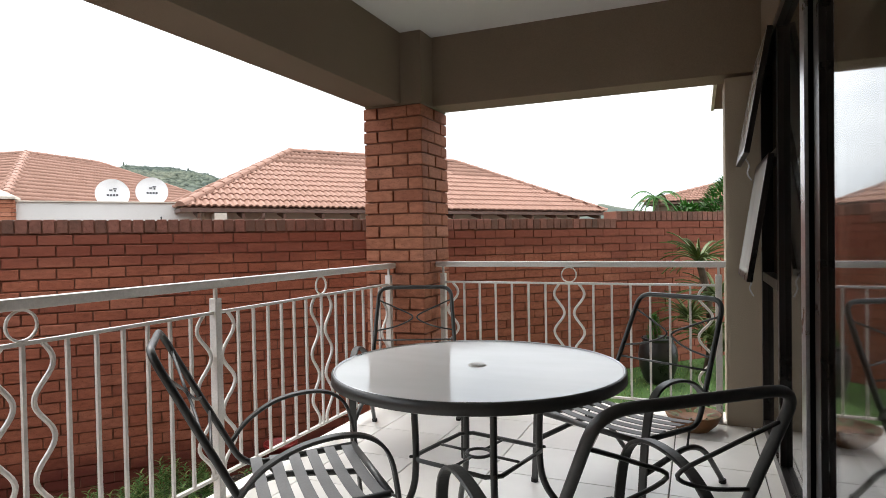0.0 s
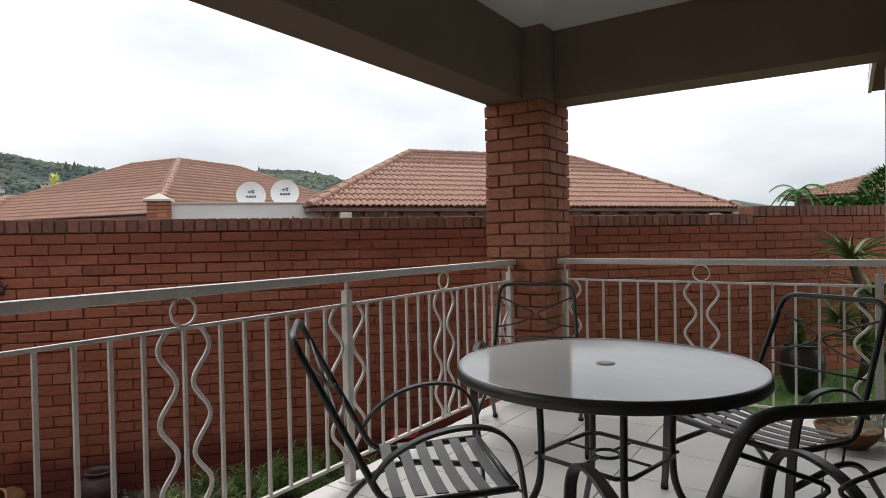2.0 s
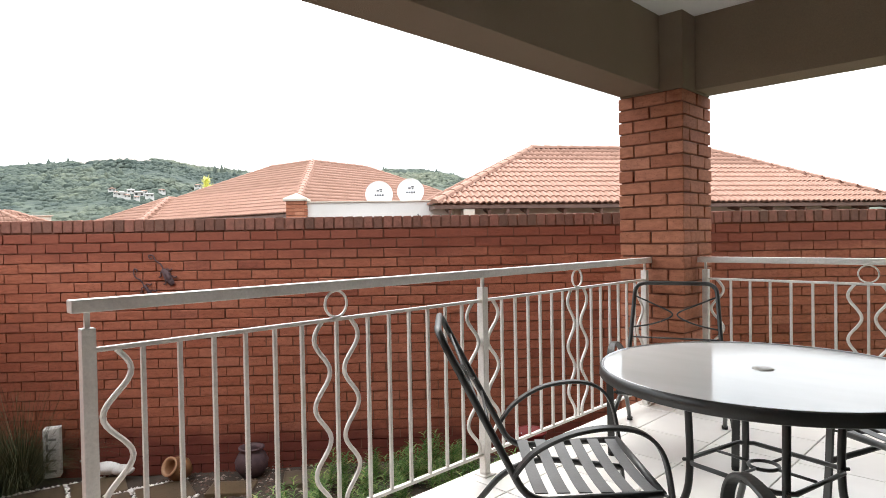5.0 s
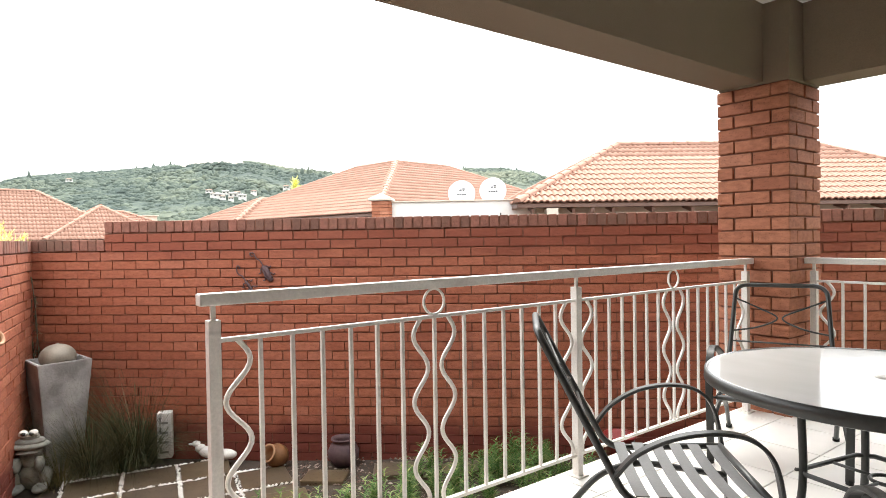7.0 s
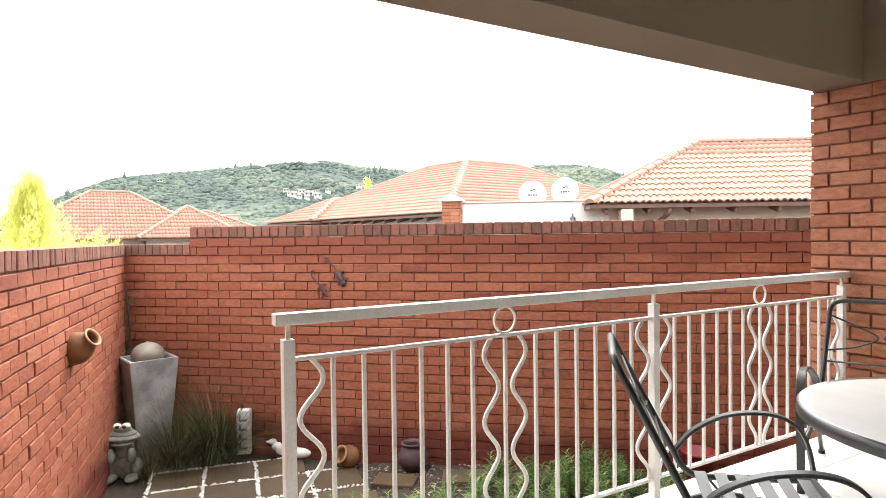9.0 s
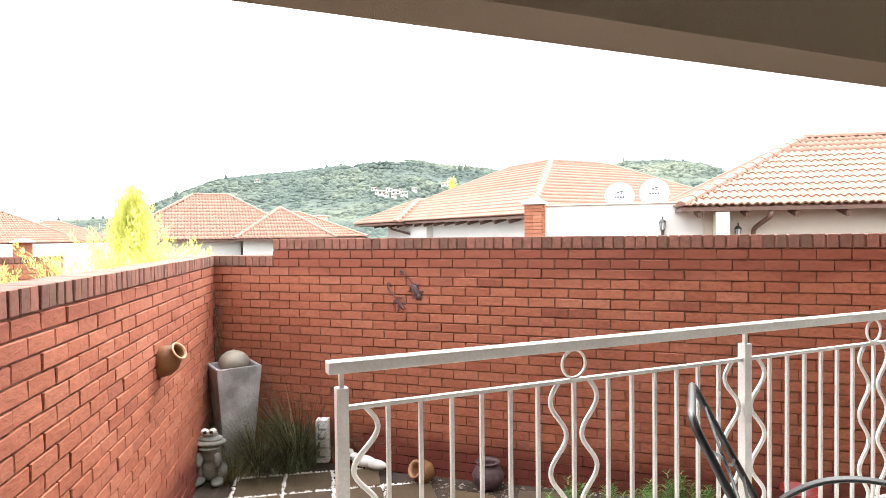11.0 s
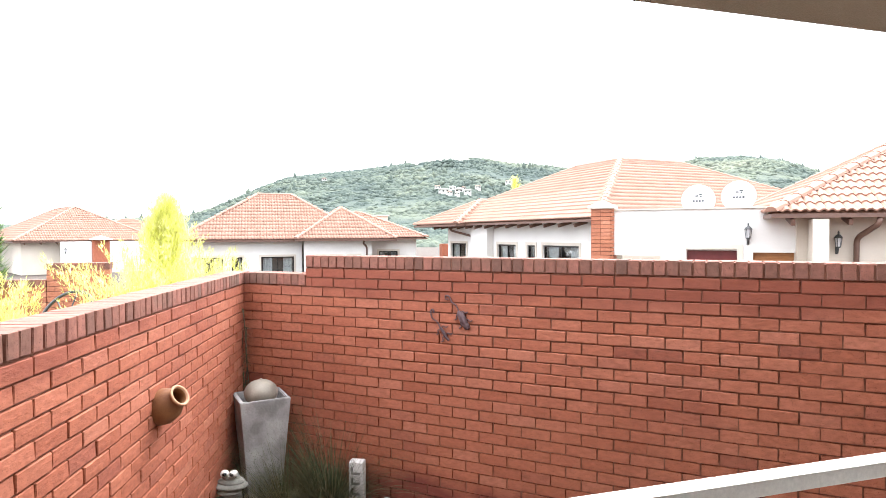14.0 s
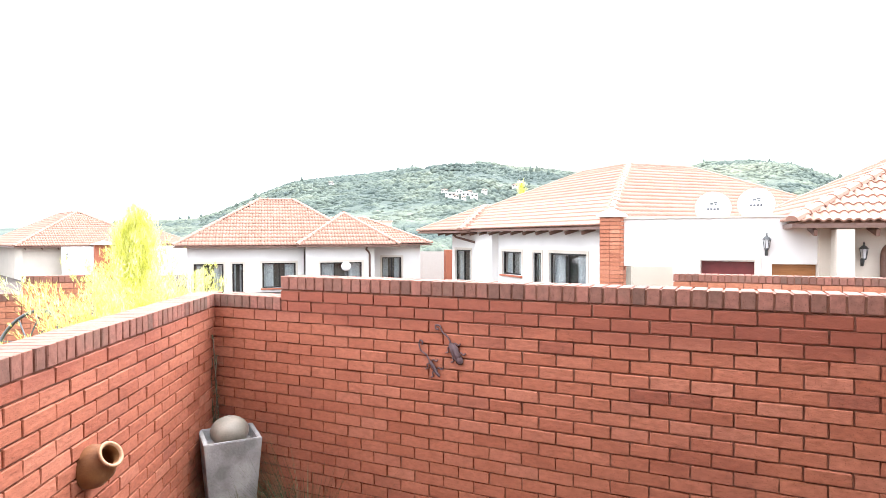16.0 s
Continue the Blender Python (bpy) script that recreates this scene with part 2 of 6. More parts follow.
bush_mat, bn, bl_, bb = material("hazed_hill_bush", 0.95, 0, 0.1)
hazed_woods(bn, bl_, bb, True)
bark = simple("bark", (0.08, 0.055, 0.035), (0.15, 0.11, 0.075), 14.0, 0.9, bump=0.6)
fascia = simple("brown_fascia", (0.10, 0.05, 0.035), (0.15, 0.08, 0.055), 5.0, 0.5)
fascia_white = simple("white_fascia", (0.72, 0.70, 0.66), (0.8, 0.78, 0.75), 5.0, 0.5)
rust = simple("rusted_iron", (0.06, 0.03, 0.035), (0.11, 0.06, 0.06), 20.0, 0.7, bump=0.3)
black_clay = simple("black_glazed_pot", (0.014, 0.014, 0.015), (0.03, 0.03, 0.03), 8.0, 0.3, bump=0.1)
dish_white = simple("dish_enamel", (0.76, 0.76, 0.75), (0.82, 0.82, 0.81), 6.0, 0.35, bump=0.02)
ink = simple("dark_print", (0.05, 0.05, 0.055), (0.07, 0.07, 0.075), 10.0, 0.5, bump=0)
garage_red = simple("dark_red_panel", (0.10, 0.012, 0.012), (0.15, 0.02, 0.018), 4.0, 0.4)
wood_brown = simple("varnished_wood", (0.26, 0.10, 0.025), (0.36, 0.15, 0.045), 5.0, 0.4, stretch=(1, 1, 8))
curtain_mat = simple("pale_curtain", (0.5, 0.5, 0.5), (0.66, 0.66, 0.66), 6.0, 0.9)
# dimness of the rooms behind glass is put into this colour
room_dark = simple("dim_room_wall", (0.10, 0.085, 0.07), (0.13, 0.11, 0.09), 2.0, 0.9)
rubber = simple("rubber", (0.012, 0.012, 0.012), (0.02, 0.02, 0.02), 20.0, 0.7)
red_plastic = simple("red_bucket", (0.22, 0.015, 0.012), (0.30, 0.022, 0.018), 5.0, 0.4)


def glass(name, tint, rough=0.03):
    m, n, l, b = material(name, rough)
    b.inputs["Base Color"].default_value = (*tint, 1)
    b.inputs["Transmission Weight"].default_value = 1.0
    b.inputs["IOR"].default_value = 1.5
    return m


pane_glass = glass("window_glass", (0.82, 0.86, 0.86))
frosted, fn, fl, fb = material("frosted_table_glass", 0.08, 0, 0.22)
fz = noise_node(fn, fl, 3.4, 6.0, (0.5, 1.6, 1.0))
fr = fn.new("ShaderNodeMapRange")
fr.inputs["To Min"].default_value, fr.inputs["To Max"].default_value = 0.05, 0.13
fl.new(fz.outputs["Fac"], fr.inputs["Value"])
fl.new(fr.outputs[0], fb.inputs["Roughness"])
fc = ramp_node(fn, fl, fz.outputs["Fac"], ((0.3, (0.78, 0.80, 0.77)), (0.7, (0.88, 0.89, 0.87))))
fl.new(fc.outputs[0], fb.inputs["Base Color"])


# ---------------------------------------------------------------- geometry helpers
def thing(name, label, category, at=None, group="", kind=""):
    ob = new(name)
    ob.matrix_basis = at or Matrix()
    return tagged(ob, label, category, group, kind)


def part(name, bm, mat, parent=None, label="", smooth=False, kind=""):
    me = bpy.data.meshes.new(name)
    bmesh.ops.recalc_face_normals(bm, faces=bm.faces)
    bm.to_mesh(me)
    bm.free()
    me.materials.append(mat)
    if smooth:
        me.polygons.foreach_set("use_smooth", [True] * len(me.polygons))
    ob = new(name, me)
    ob.parent = parent
    return tagged(ob, label, "", "", kind)


def raw(name, verts, faces, mat, parent=None, smooth=False, kind=""):
    me = bpy.data.meshes.new(name)
    me.from_pydata([tuple(v) for v in verts], [], [tuple(f) for f in faces])
    me.materials.append(mat)
    if smooth:
        me.polygons.foreach_set("use_smooth", [True] * len(me.polygons))
    ob = new(name, me)
    ob.parent = parent
    return tagged(ob, "", "", "", kind)


def box(bm, c, s, rot=None, bevel=0.0, seg=2):
    m = Matrix.Translation(c) @ (rot.to_4x4() if rot else Matrix()) @ Matrix.Diagonal((*s, 1))
    vs = bmesh.ops.create_cube(bm, size=1, matrix=m)["verts"]
    if bevel:
        es = list({e for v in vs for e in v.link_edges})
        bmesh.ops.bevel(bm, geom=es, offset=bevel, segments=seg, affect="EDGES", profile=0.7)
    return bm


def boxes(*specs, bevel=0.0):
    bm = bmesh.new()
    for c, s in specs:
        box(bm, c, s, None, bevel)
    return bm


def span(x0, x1, y0, y1, z0, z1, bevel=0.0):
    return box(bmesh.new(), ((x0 + x1) / 2, (y0 + y1) / 2, (z0 + z1) / 2), (abs(x1 - x0), abs(y1 - y0), abs(z1 - z0)), None, bevel)


def circle(r, n=10):
    return [(r * math.cos(2 * math.pi * i / n), r * math.sin(2 * math.pi * i / n)) for i in range(n)]


def flat(w, h):
    c = min(w, h) * 0.25
    w, h = w / 2, h / 2
    return [(w, -h + c), (w, h - c), (w - c, h), (-w + c, h), (-w, h - c), (-w, -h + c), (-w + c, -h), (w - c, -h)]


def sweep(bm, pts, profile, closed=False, side=None):
    """A bar of that section along the points; the section's first axis stays near side where it is given."""
    pts = [Vector(p) for p in pts]
    k = len(pts)
    rings, last = [], None
    for i, p in enumerate(pts):
        a = pts[(i - 1) % k] if closed or i else p
        b = pts[(i + 1) % k] if closed or i < k - 1 else p
        t = (b - a).normalized()
        if side is not None:
            u = Vector(side) - t * t.dot(Vector(side))
        elif last is None:
            u = t.orthogonal()
        else:
            u = last - t * t.dot(last)
        u.normalize()
        last = u
        v = t.cross(u)
        rings.append([bm.verts.new(p + u * x + v * y) for x, y in profile])
    m = len(profile)
    for i in range(k if closed else k - 1):
        A, B = rings[i], rings[(i + 1) % k]
        for j in range(m):
            bm.faces.new((A[j], A[(j + 1) % m], B[(j + 1) % m], B[j]))
    if not closed:
        bm.faces.new(list(reversed(rings[0])))
        bm.faces.new(rings[-1])
    return bm


def smooth_path(ctrl, steps=6):
    """A rounded line through the control points."""
    c = [Vector(p) for p in ctrl]
    out = []
    for i in range(len(c) - 1):
        p0, p1, p2, p3 = c[max(i - 1, 0)], c[i], c[i + 1], c[min(i + 2, len(c) - 1)]
        for s in range(steps):
            t = s / steps
            out.append(0.5 * ((2 * p1) + (p2 - p0) * t + (2 * p0 - 5 * p1 + 4 * p2 - p3) * t * t + (3 * p1 - p0 - 3 * p2 + p3) * t ** 3))
    out.append(c[-1])
    return out


def rounded(ctrl, r, steps=5):
    """Straight runs between the points with corners rounded to the radius r."""
    c = [Vector(p) for p in ctrl]
    out = [c[0]]
    for i in range(1, len(c) - 1):
        a, b = (c[i - 1] - c[i]), (c[i + 1] - c[i])
        d = min(r, a.length * 0.49, b.length * 0.49)
        p, q = c[i] + a.normalized() * d, c[i] + b.normalized() * d
        for s in range(steps + 1):
            t = s / steps
            out.append(p * (1 - t) ** 2 + c[i] * 2 * t * (1 - t) + q * t * t)
    out.append(c[-1])
    return out


def lathe(bm, prof, n=24, m=None):
    rings = []
    for r, z in prof:
        if r < 1e-5:
            rings.append([bm.verts.new((0, 0, z))])
        else:
            rings.append([bm.verts.new((r * math.cos(2 * math.pi * i / n), r * math.sin(2 * math.pi * i / n), z)) for i in range(n)])
    for A, B in zip(rings, rings[1:]):
        for i in range(n):
            j = (i + 1) % n
            if len(A) == 1 and len(B) > 1:
                bm.faces.new((A[0], B[j], B[i]))
            elif len(B) == 1 and len(A) > 1:
                bm.faces.new((A[i], A[j], B[0]))
            elif len(A) > 1:
                bm.faces.new((A[i], A[j], B[j], B[i]))
    if m:
        bmesh.ops.transform(bm, matrix=m, verts=bm.verts)
    return bm


# boundary frame: r runs along the boundary wall to the right, n away from the patio
PH = radians(48.07)
BR = Matrix(((math.cos(PH), -math.sin(PH), 0, 0), (math.sin(PH), math.cos(PH), 0, 0), (0, 0, 1, 0), (0, 0, 0, 1)))


def LW(r, n, z=0.0):
    return BR @ Vector((r, n, z))


# ---------------------------------------------------------------- brick courses
def brick_mesh(name, lx, ly, lz, mat, seed):
    """One brick, its edges worn, centred on its own middle."""
    rng = random.Random(seed)
    bm = box(bmesh.new(), (0, 0, 0), (lx, ly, lz), None, 0.004, 1)
    for v in bm.verts:
        v.co += Vector((rng.uniform(-1, 1), rng.uniform(-1, 1), rng.uniform(-1, 1))) * 0.0016
    me = bpy.data.meshes.new(name)
    bm.to_mesh(me)
    bm.free()
    me.materials.append(mat)
    return me


def lay(name, places, size, parent, one, many, near, limit=300):
    """Lays bricks: places are (matrix, shorten); those that near() picks become parts, the rest one run."""
    lx, ly, lz = size
    cache, count, vs, fs = {}, 0, [], []
    rng = random.Random(len(places))
    ox, oy, oz = lx / 2, ly / 2, lz / 2
    for m, cut in places:
        jig = Matrix.Translation((rng.uniform(-0.0015, 0.0015), rng.uniform(-0.004, 0.004), rng.uniform(-0.0012, 0.0012)))
        m = m @ jig
        if count < limit and near(m.translation):
            key = (round(cut, 3), rng.randrange(3))
            if key not in cache:
                cache[key] = brick_mesh(name, lx * cut, ly, lz, one, hash(key[1]) + int(cut * 100))
            ob = new(name, cache[key])
            ob.parent = parent
            ob.matrix_basis = m
            count += 1
        else:
            k, c, e = len(vs), ox * cut, 0.004
            for x, y, z in ((-c, -oy, -oz), (c, -oy, -oz), (c, oy, -oz), (-c, oy, -oz), (-c, -oy, oz), (c, -oy, oz), (c, oy, oz), (-c, oy, oz)):
                j = Vector((rng.uniform(-1, 1), 0, rng.uniform(-1, 1))) * 0.0022
                vs.append(m @ (Vector((x, y, z)) + j))
            fs += [(k, k + 1, k + 5, k + 4), (k + 1, k + 2, k + 6, k + 5), (k + 2, k + 3, k + 7, k + 6), (k + 3, k, k + 4, k + 7), (k + 4, k + 5, k + 6, k + 7), (k + 3, k + 2, k + 1, k)]
    if vs:
        raw(name + "_run", vs, fs, many, parent, kind="stuff")


MOD, COURSE, BL, BH, BD = 0.2341, 0.0855, 0.2245, 0.0755, 0.106


def course_places(x0, x1, z0, z1, frame_m, off=0.0, mod=MOD):
    """Stretcher courses from the top down, on the plane y=0 of frame_m, between x0 and x1."""
    out, k, z = [], 0, z1 - COURSE / 2
    while z > z0:
        x = x0 - (mod / 2 if k % 2 else 0) + off
        while x < x1:
            a, b = max(x, x0), min(x + mod, x1)
            if b - a > 0.05:
                out.append((frame_m @ Matrix.Translation(((a + b) / 2, 0.053, z)), (b - a - (MOD - BL)) / BL))
            x += mod
        z -= COURSE
        k += 1
    return out


def coping_places(x0, x1, top, frame_m):
    n = max(1, round((x1 - x0) / 0.0862))
    w = (x1 - x0) / n
    return [(frame_m @ Matrix.Translation((x0 + w * (i + 0.5), 0.108, top - 0.053)), 1.0) for i in range(n)]


# ---------------------------------------------------------------- ground
def ground_z(x, y):
    """Garden level beside the patio, a raised lawn behind it, and level land further off."""
    p = BR.inverted() @ Vector((x, y, 0))
    t = min(max((p.x + 0.2) / 1.6, 0), 1)
    t = t * t * (3 - 2 * t)
    bed = min(max((p.x + 3.6) / 1.4, 0), 1)
    near = -0.875 + 0.055 * bed + 0.425 * t
    far = -1.0
    k = min(max((p.y - 1.45) / 0.3, 0), 1)
    z = near * (1 - k) + far * k
    d = math.hypot(x, y)
    if d > 60:
        z -= (d - 60) * 0.012
    return z


def make_ground():
    xs = [-3000, -1500, -700, -300, -120, -60, -30] + [-16 + 0.5 * i for i in range(57)] + [15, 25, 60, 120, 300, 700, 1500, 3000]
    ys = [-3000, -1500, -700, -300, -120, -60, -30] + [-14 + 0.5 * i for i in range(65)] + [22, 30, 60, 120, 300, 700, 1500, 3000]
    vs = [(x, y, ground_z(x, y)) for y in ys for x in xs]
    w = len(xs)
    fs = [(j * w + i, j * w + i + 1, (j + 1) * w + i + 1, (j + 1) * w + i) for j in range(len(ys) - 1) for i in range(w - 1)]
    ob = raw("ground", vs, fs, soil, smooth=True, kind="structure")
    tagged(ob, "dark damp garden soil running on as level land", "ground")


make_ground()


# ---------------------------------------------------------------- patio
PX0, PX1, PY0, PY1 = -0.075, 2.62, -4.95, 0.50
TILE = 0.42


def make_patio():
    slab = tagged(part("floor", span(PX0, PX1, PY0, PY1, -1.1, -0.010, 0.004), grout), "patio slab laid with glossy off-white ceramic tiles", "floor", kind="structure")
    bm = box(bmesh.new(), (0, 0, 0), (TILE - 0.007, TILE - 0.007, 0.012), None, 0.0015, 1)
    base = bpy.data.meshes.new("tile")
    bm.to_mesh(base)
    bm.free()
    base.materials.append(floor_white)
    i0 = math.floor((PX0 - 0.625) / TILE)
    for i in range(i0, i0 + 9):
        for j in range(-13, 6):
            x0, x1 = max(0.625 + i * TILE, PX0), min(0.625 + (i + 1) * TILE, PX1)
            y0, y1 = max(-0.975 + j * TILE, PY0), min(-0.975 + (j + 1) * TILE, PY1)
            if x1 - x0 < 0.03 or y1 - y0 < 0.03:
                continue
            if x1 - x0 > TILE - 0.01 and y1 - y0 > TILE - 0.01:
                me = base
            else:
                bm = box(bmesh.new(), (0, 0, 0), (x1 - x0 - 0.007, y1 - y0 - 0.007, 0.012), None, 0.0015, 1)
                me = bpy.data.meshes.new("tile")
                bm.to_mesh(me)
                bm.free()
                me.materials.append(floor_white)
            ob = new("tile", me)
            ob.location = ((x0 + x1) / 2, (y0 + y1) / 2, -0.0055)
            ob.parent = slab
    return slab


make_patio()

# roof of the patio: beams, corner block, ceiling
BEAM_Z, CEIL_Z = 2.132, 2.63
COLX0, COLX1, COLY0, COLY1 = -0.222, 0.240, 0.02, 0.475
tagged(part("beam_west", span(-0.215, 0.082, -6.5, COLY0 - 0.002, BEAM_Z, 3.0, 0.008), plaster_tan), "tan plastered beam over the long railing", "beam", kind="structure")
tagged(part("beam_north", span(COLX1 + 0.002, 2.9, 0.215, 0.47, BEAM_Z - 0.001, 3.0, 0.008), plaster_tan), "tan plastered beam over the short railing", "beam", kind="structure")
tagged(part("beam_corner", span(-0.215, COLX1, COLY0, 0.47, BEAM_Z - 0.012, 3.0, 0.008), plaster_tan), "tan plastered block where two beams meet", "beam", kind="structure")
tagged(part("ceiling", span(0.084, 2.9, -6.5, 0.213, CEIL_Z, 2.95), ceiling_white), "white painted patio ceiling", "ceiling", kind="structure")
tagged(part("roof_deck", span(-0.6, 6.0, -6.6, 0.9, 3.0, 3.12), tile_many), "terracotta coloured roof deck over the patio", "roof", kind="structure")


def make_column():
    col = thing("brick_column", "square face-brick column of light red bricks", "column")
    part("core", span(COLX0 + 0.012, COLX1 - 0.012, COLY0 + 0.012, COLY1 - 0.012, -1.1, BEAM_Z - 0.012), mortar, col, "recessed mortar joints")
    cx, cy = (COLX0 + COLX1) / 2, (COLY0 + COLY1) / 2
    pl, k, z = [], 0, BEAM_Z - 0.055
    half = (COLX1 - COLX0) / 2
    full = half - 0.00575
    while z > -0.1:
        for side in range(4):
            rot = Matrix.Translation((cx, cy, 0)) @ pose(0, 0, 0, 0, 0, 90 * side)
            if (k + side) % 2:
                for sx in (-1, 1):
                    pl.append((rot @ Matrix.Translation((sx * (half - full / 2), -half + 0.053, z)), full / BL))
            else:
                pl.append((rot @ Matrix.Translation((0, -half + 0.053, z)), (2 * half - 0.212 - 0.023) / BL))
        z -= COURSE
        k += 1
    lay("brick", pl, (BL, BD, BH), col, brick_col, brick_col, lambda p: True, 330)
    return col


make_column()


# ---------------------------------------------------------------- railings
def wave(x, z0, z1, amp, flip, n=46):
    return [(x + flip * amp * math.sin(2 * math.pi * 2.85 * (z1 - z0 - (z - z0)) / (z1 - z0)), 0, z) for z in [z0 + (z1 - z0) * i / n for i in range(n + 1)]]


def railing(name, label, length, posts, bays, at, over=(0.0, 0.0)):
    """Runs along +x of at. posts: places of the posts; bays: (x0, x1) between posts."""
    t = thing(name, label, "railing", at)
    bar = box(bmesh.new(), ((length + over[1] - over[0]) / 2, 0, 0.981), (length + over[0] + over[1], 0.052, 0.038), None, 0.005)
    part("handrail", bar, rail_paint, t, "broad flat handrail")
    for x in posts:
        p = part("post", box(bmesh.new(), (x, 0, 0.459), (0.038, 0.038, 0.914), None, 0.003), rail_paint, t)
        part("stem", box(bmesh.new(), (x, 0, 0.938), (0.014, 0.014, 0.05)), rail_paint, p)
        part("foot", box(bmesh.new(), (x, 0, 0.004), (0.075, 0.075, 0.008), None, 0.002), rail_paint, p)
    for x0, x1 in bays:
        part("top_bar", box(bmesh.new(), ((x0 + x1) / 2, 0, 0.851), (x1 - x0, 0.02, 0.014), None, 0.002), rail_paint, t)
        part("bottom_bar", box(bmesh.new(), ((x0 + x1) / 2, 0, 0.105), (x1 - x0, 0.02, 0.014), None, 0.002), rail_paint, t)
        mid = (x0 + x1) / 2
        ring = [(mid + 0.05 * math.cos(a), 0, 0.910 + 0.05 * math.sin(a)) for a in [2 * math.pi * i / 28 for i in range(28)]]
        part("ring", sweep(bmesh.new(), ring, flat(0.012, 0.008), True, (0, 1, 0)), rail_paint, t, smooth=False)
        n = 7
        step = (x1 - x0) / 2 / 7.55
        for s in (-1, 1):
            for k in range(1, n):
                part("baluster", box(bmesh.new(), (mid + s * (step * k + 0.042), 0, 0.478), (0.0135, 0.0135, 0.735), None, 0.001, 1), rail_paint, t)
            part("scroll", sweep(bmesh.new(), wave(mid + s * 0.067, 0.11, 0.846, 0.034, s), flat(0.016, 0.016), False, (0, 1, 0)), rail_paint, t, "wavy scroll bar")
            part("scroll", sweep(bmesh.new(), wave(mid + s * ((x1 - x0) / 2 - 0.055), 0.11, 0.846, 0.040, -s), flat(0.016, 0.016), False, (0, 1, 0)), rail_paint, t, "wavy scroll bar")
        part("baluster", box(bmesh.new(), (mid, 0, 0.478), (0.0135, 0.0135, 0.735), None, 0.001, 1), rail_paint, t)
    return t


B = 1.7276
railing("railing", "cream steel railing with wavy scrolls and rings along the garden", 3.455,
        [0.02, B, 3.455 - 0.06], [(0.04, B - 0.019), (B + 0.019, 3.455 - 0.079)], pose(0, -3.455, 0, 0, 0, 90), (0.024, 0.0))
railing("railing", "cream steel railing with wavy scrolls and rings beside the column", 2.173 - COLX1,
        [0.05, 2.173 - COLX1 - 0.045], [(0.07, 2.173 - COLX1 - 0.065)], pose(COLX1 + 0.002, 0.24, 0))


# ---------------------------------------------------------------- boundary wall
WN = 1.364
WTOP, WLOW, WHIGH = 1.362, 1.191, 1.4475
R_LOW, R_STEP, R_RSTEP, R_END = -6.08, -5.335, 3.24, 9.5


def boundary():
    w = thing("wall_boundary", "red face-brick boundary wall with weathered brick-on-edge coping", "wall", BR @ Matrix.Translation((0, WN, 0)), kind="structure")
    ident = Matrix()
    zb = -1.15
    segs = ((R_LOW, R_STEP, WLOW), (R_STEP, R_RSTEP, WTOP), (R_RSTEP, R_END, WHIGH))
    places, copes, k = [], [], 0
    ct = 0.114
    for a, b, top in segs:
        part("core", span(a + 0.001, b - 0.001, 0.015, 0.205, zb, top - ct + 0.002), mortar, w, "recessed mortar joints")
        part("core", span(a + 0.004, b - 0.004, 0.010, 0.205, top - ct + 0.004, top - 0.010), mortar, w, "coping joints")
        copes += coping_places(a, b, top, ident)
    # unbroken courses below, then the courses that only the taller stretches have
    places += course_places(R_LOW, R_END, zb, WLOW - ct, ident, -0.002)
    places += course_places(R_STEP, R_END, WLOW - ct, WTOP - ct, ident, -0.0448)
    places += course_places(R_RSTEP, R_END, WTOP - ct, WHIGH - ct, ident, -0.08)
    lay("brick", places, (BL, BD, BH), w, brick_one, brick_many, lambda p: -4.6 < p.x < -1.4 and p.z > 0.35, 300)
    lay("coping_brick", copes, (0.0735, 0.222, 0.106), w, cope_one, cope_many, lambda p: p.x < 3.0)
    return w


boundary()

SIDE_A = Vector((-5.09, -3.60, 0))
SIDE_DIR = Vector((2.81, -0.60, 0)).normalized()
SIDE_M = Matrix.Translation(SIDE_A) @ pose(0, 0, 0, 0, 0, math.degrees(math.atan2(SIDE_DIR.y, SIDE_DIR.x)))


def side_wall():
    # the visible face looks towards the patio garden, so the frame is turned about
    L = 6.6
    m = SIDE_M @ Matrix.Translation((L, 0, 0)) @ pose(0, 0, 0, 0, 0, 180)
    w = thing("wall_side", "red face-brick garden wall with brick-on-edge coping", "wall", m, kind="structure")
    part("core", span(0, L + 0.2, 0.015, 0.205, -1.15, WLOW - 0.112), mortar, w, "recessed mortar joints")
    part("core", span(0.004, L + 0.19, 0.010, 0.205, WLOW - 0.11, WLOW - 0.010), mortar, w, "coping joints")
    lay("brick", course_places(0, L + 0.25, -1.15, WLOW - 0.114, Matrix(), -0.205, 0.2545), (BL, BD, BH), w, brick_one, brick_many, lambda p: 2.2 < p.x < 5.9 and p.z > -0.2, 300)
    lay("coping_brick", coping_places(0, L + 0.2, WLOW, Matrix()), (0.0735, 0.222, 0.106), w, cope_one, cope_many, lambda p: True)
    return m


side_m = side_wall()


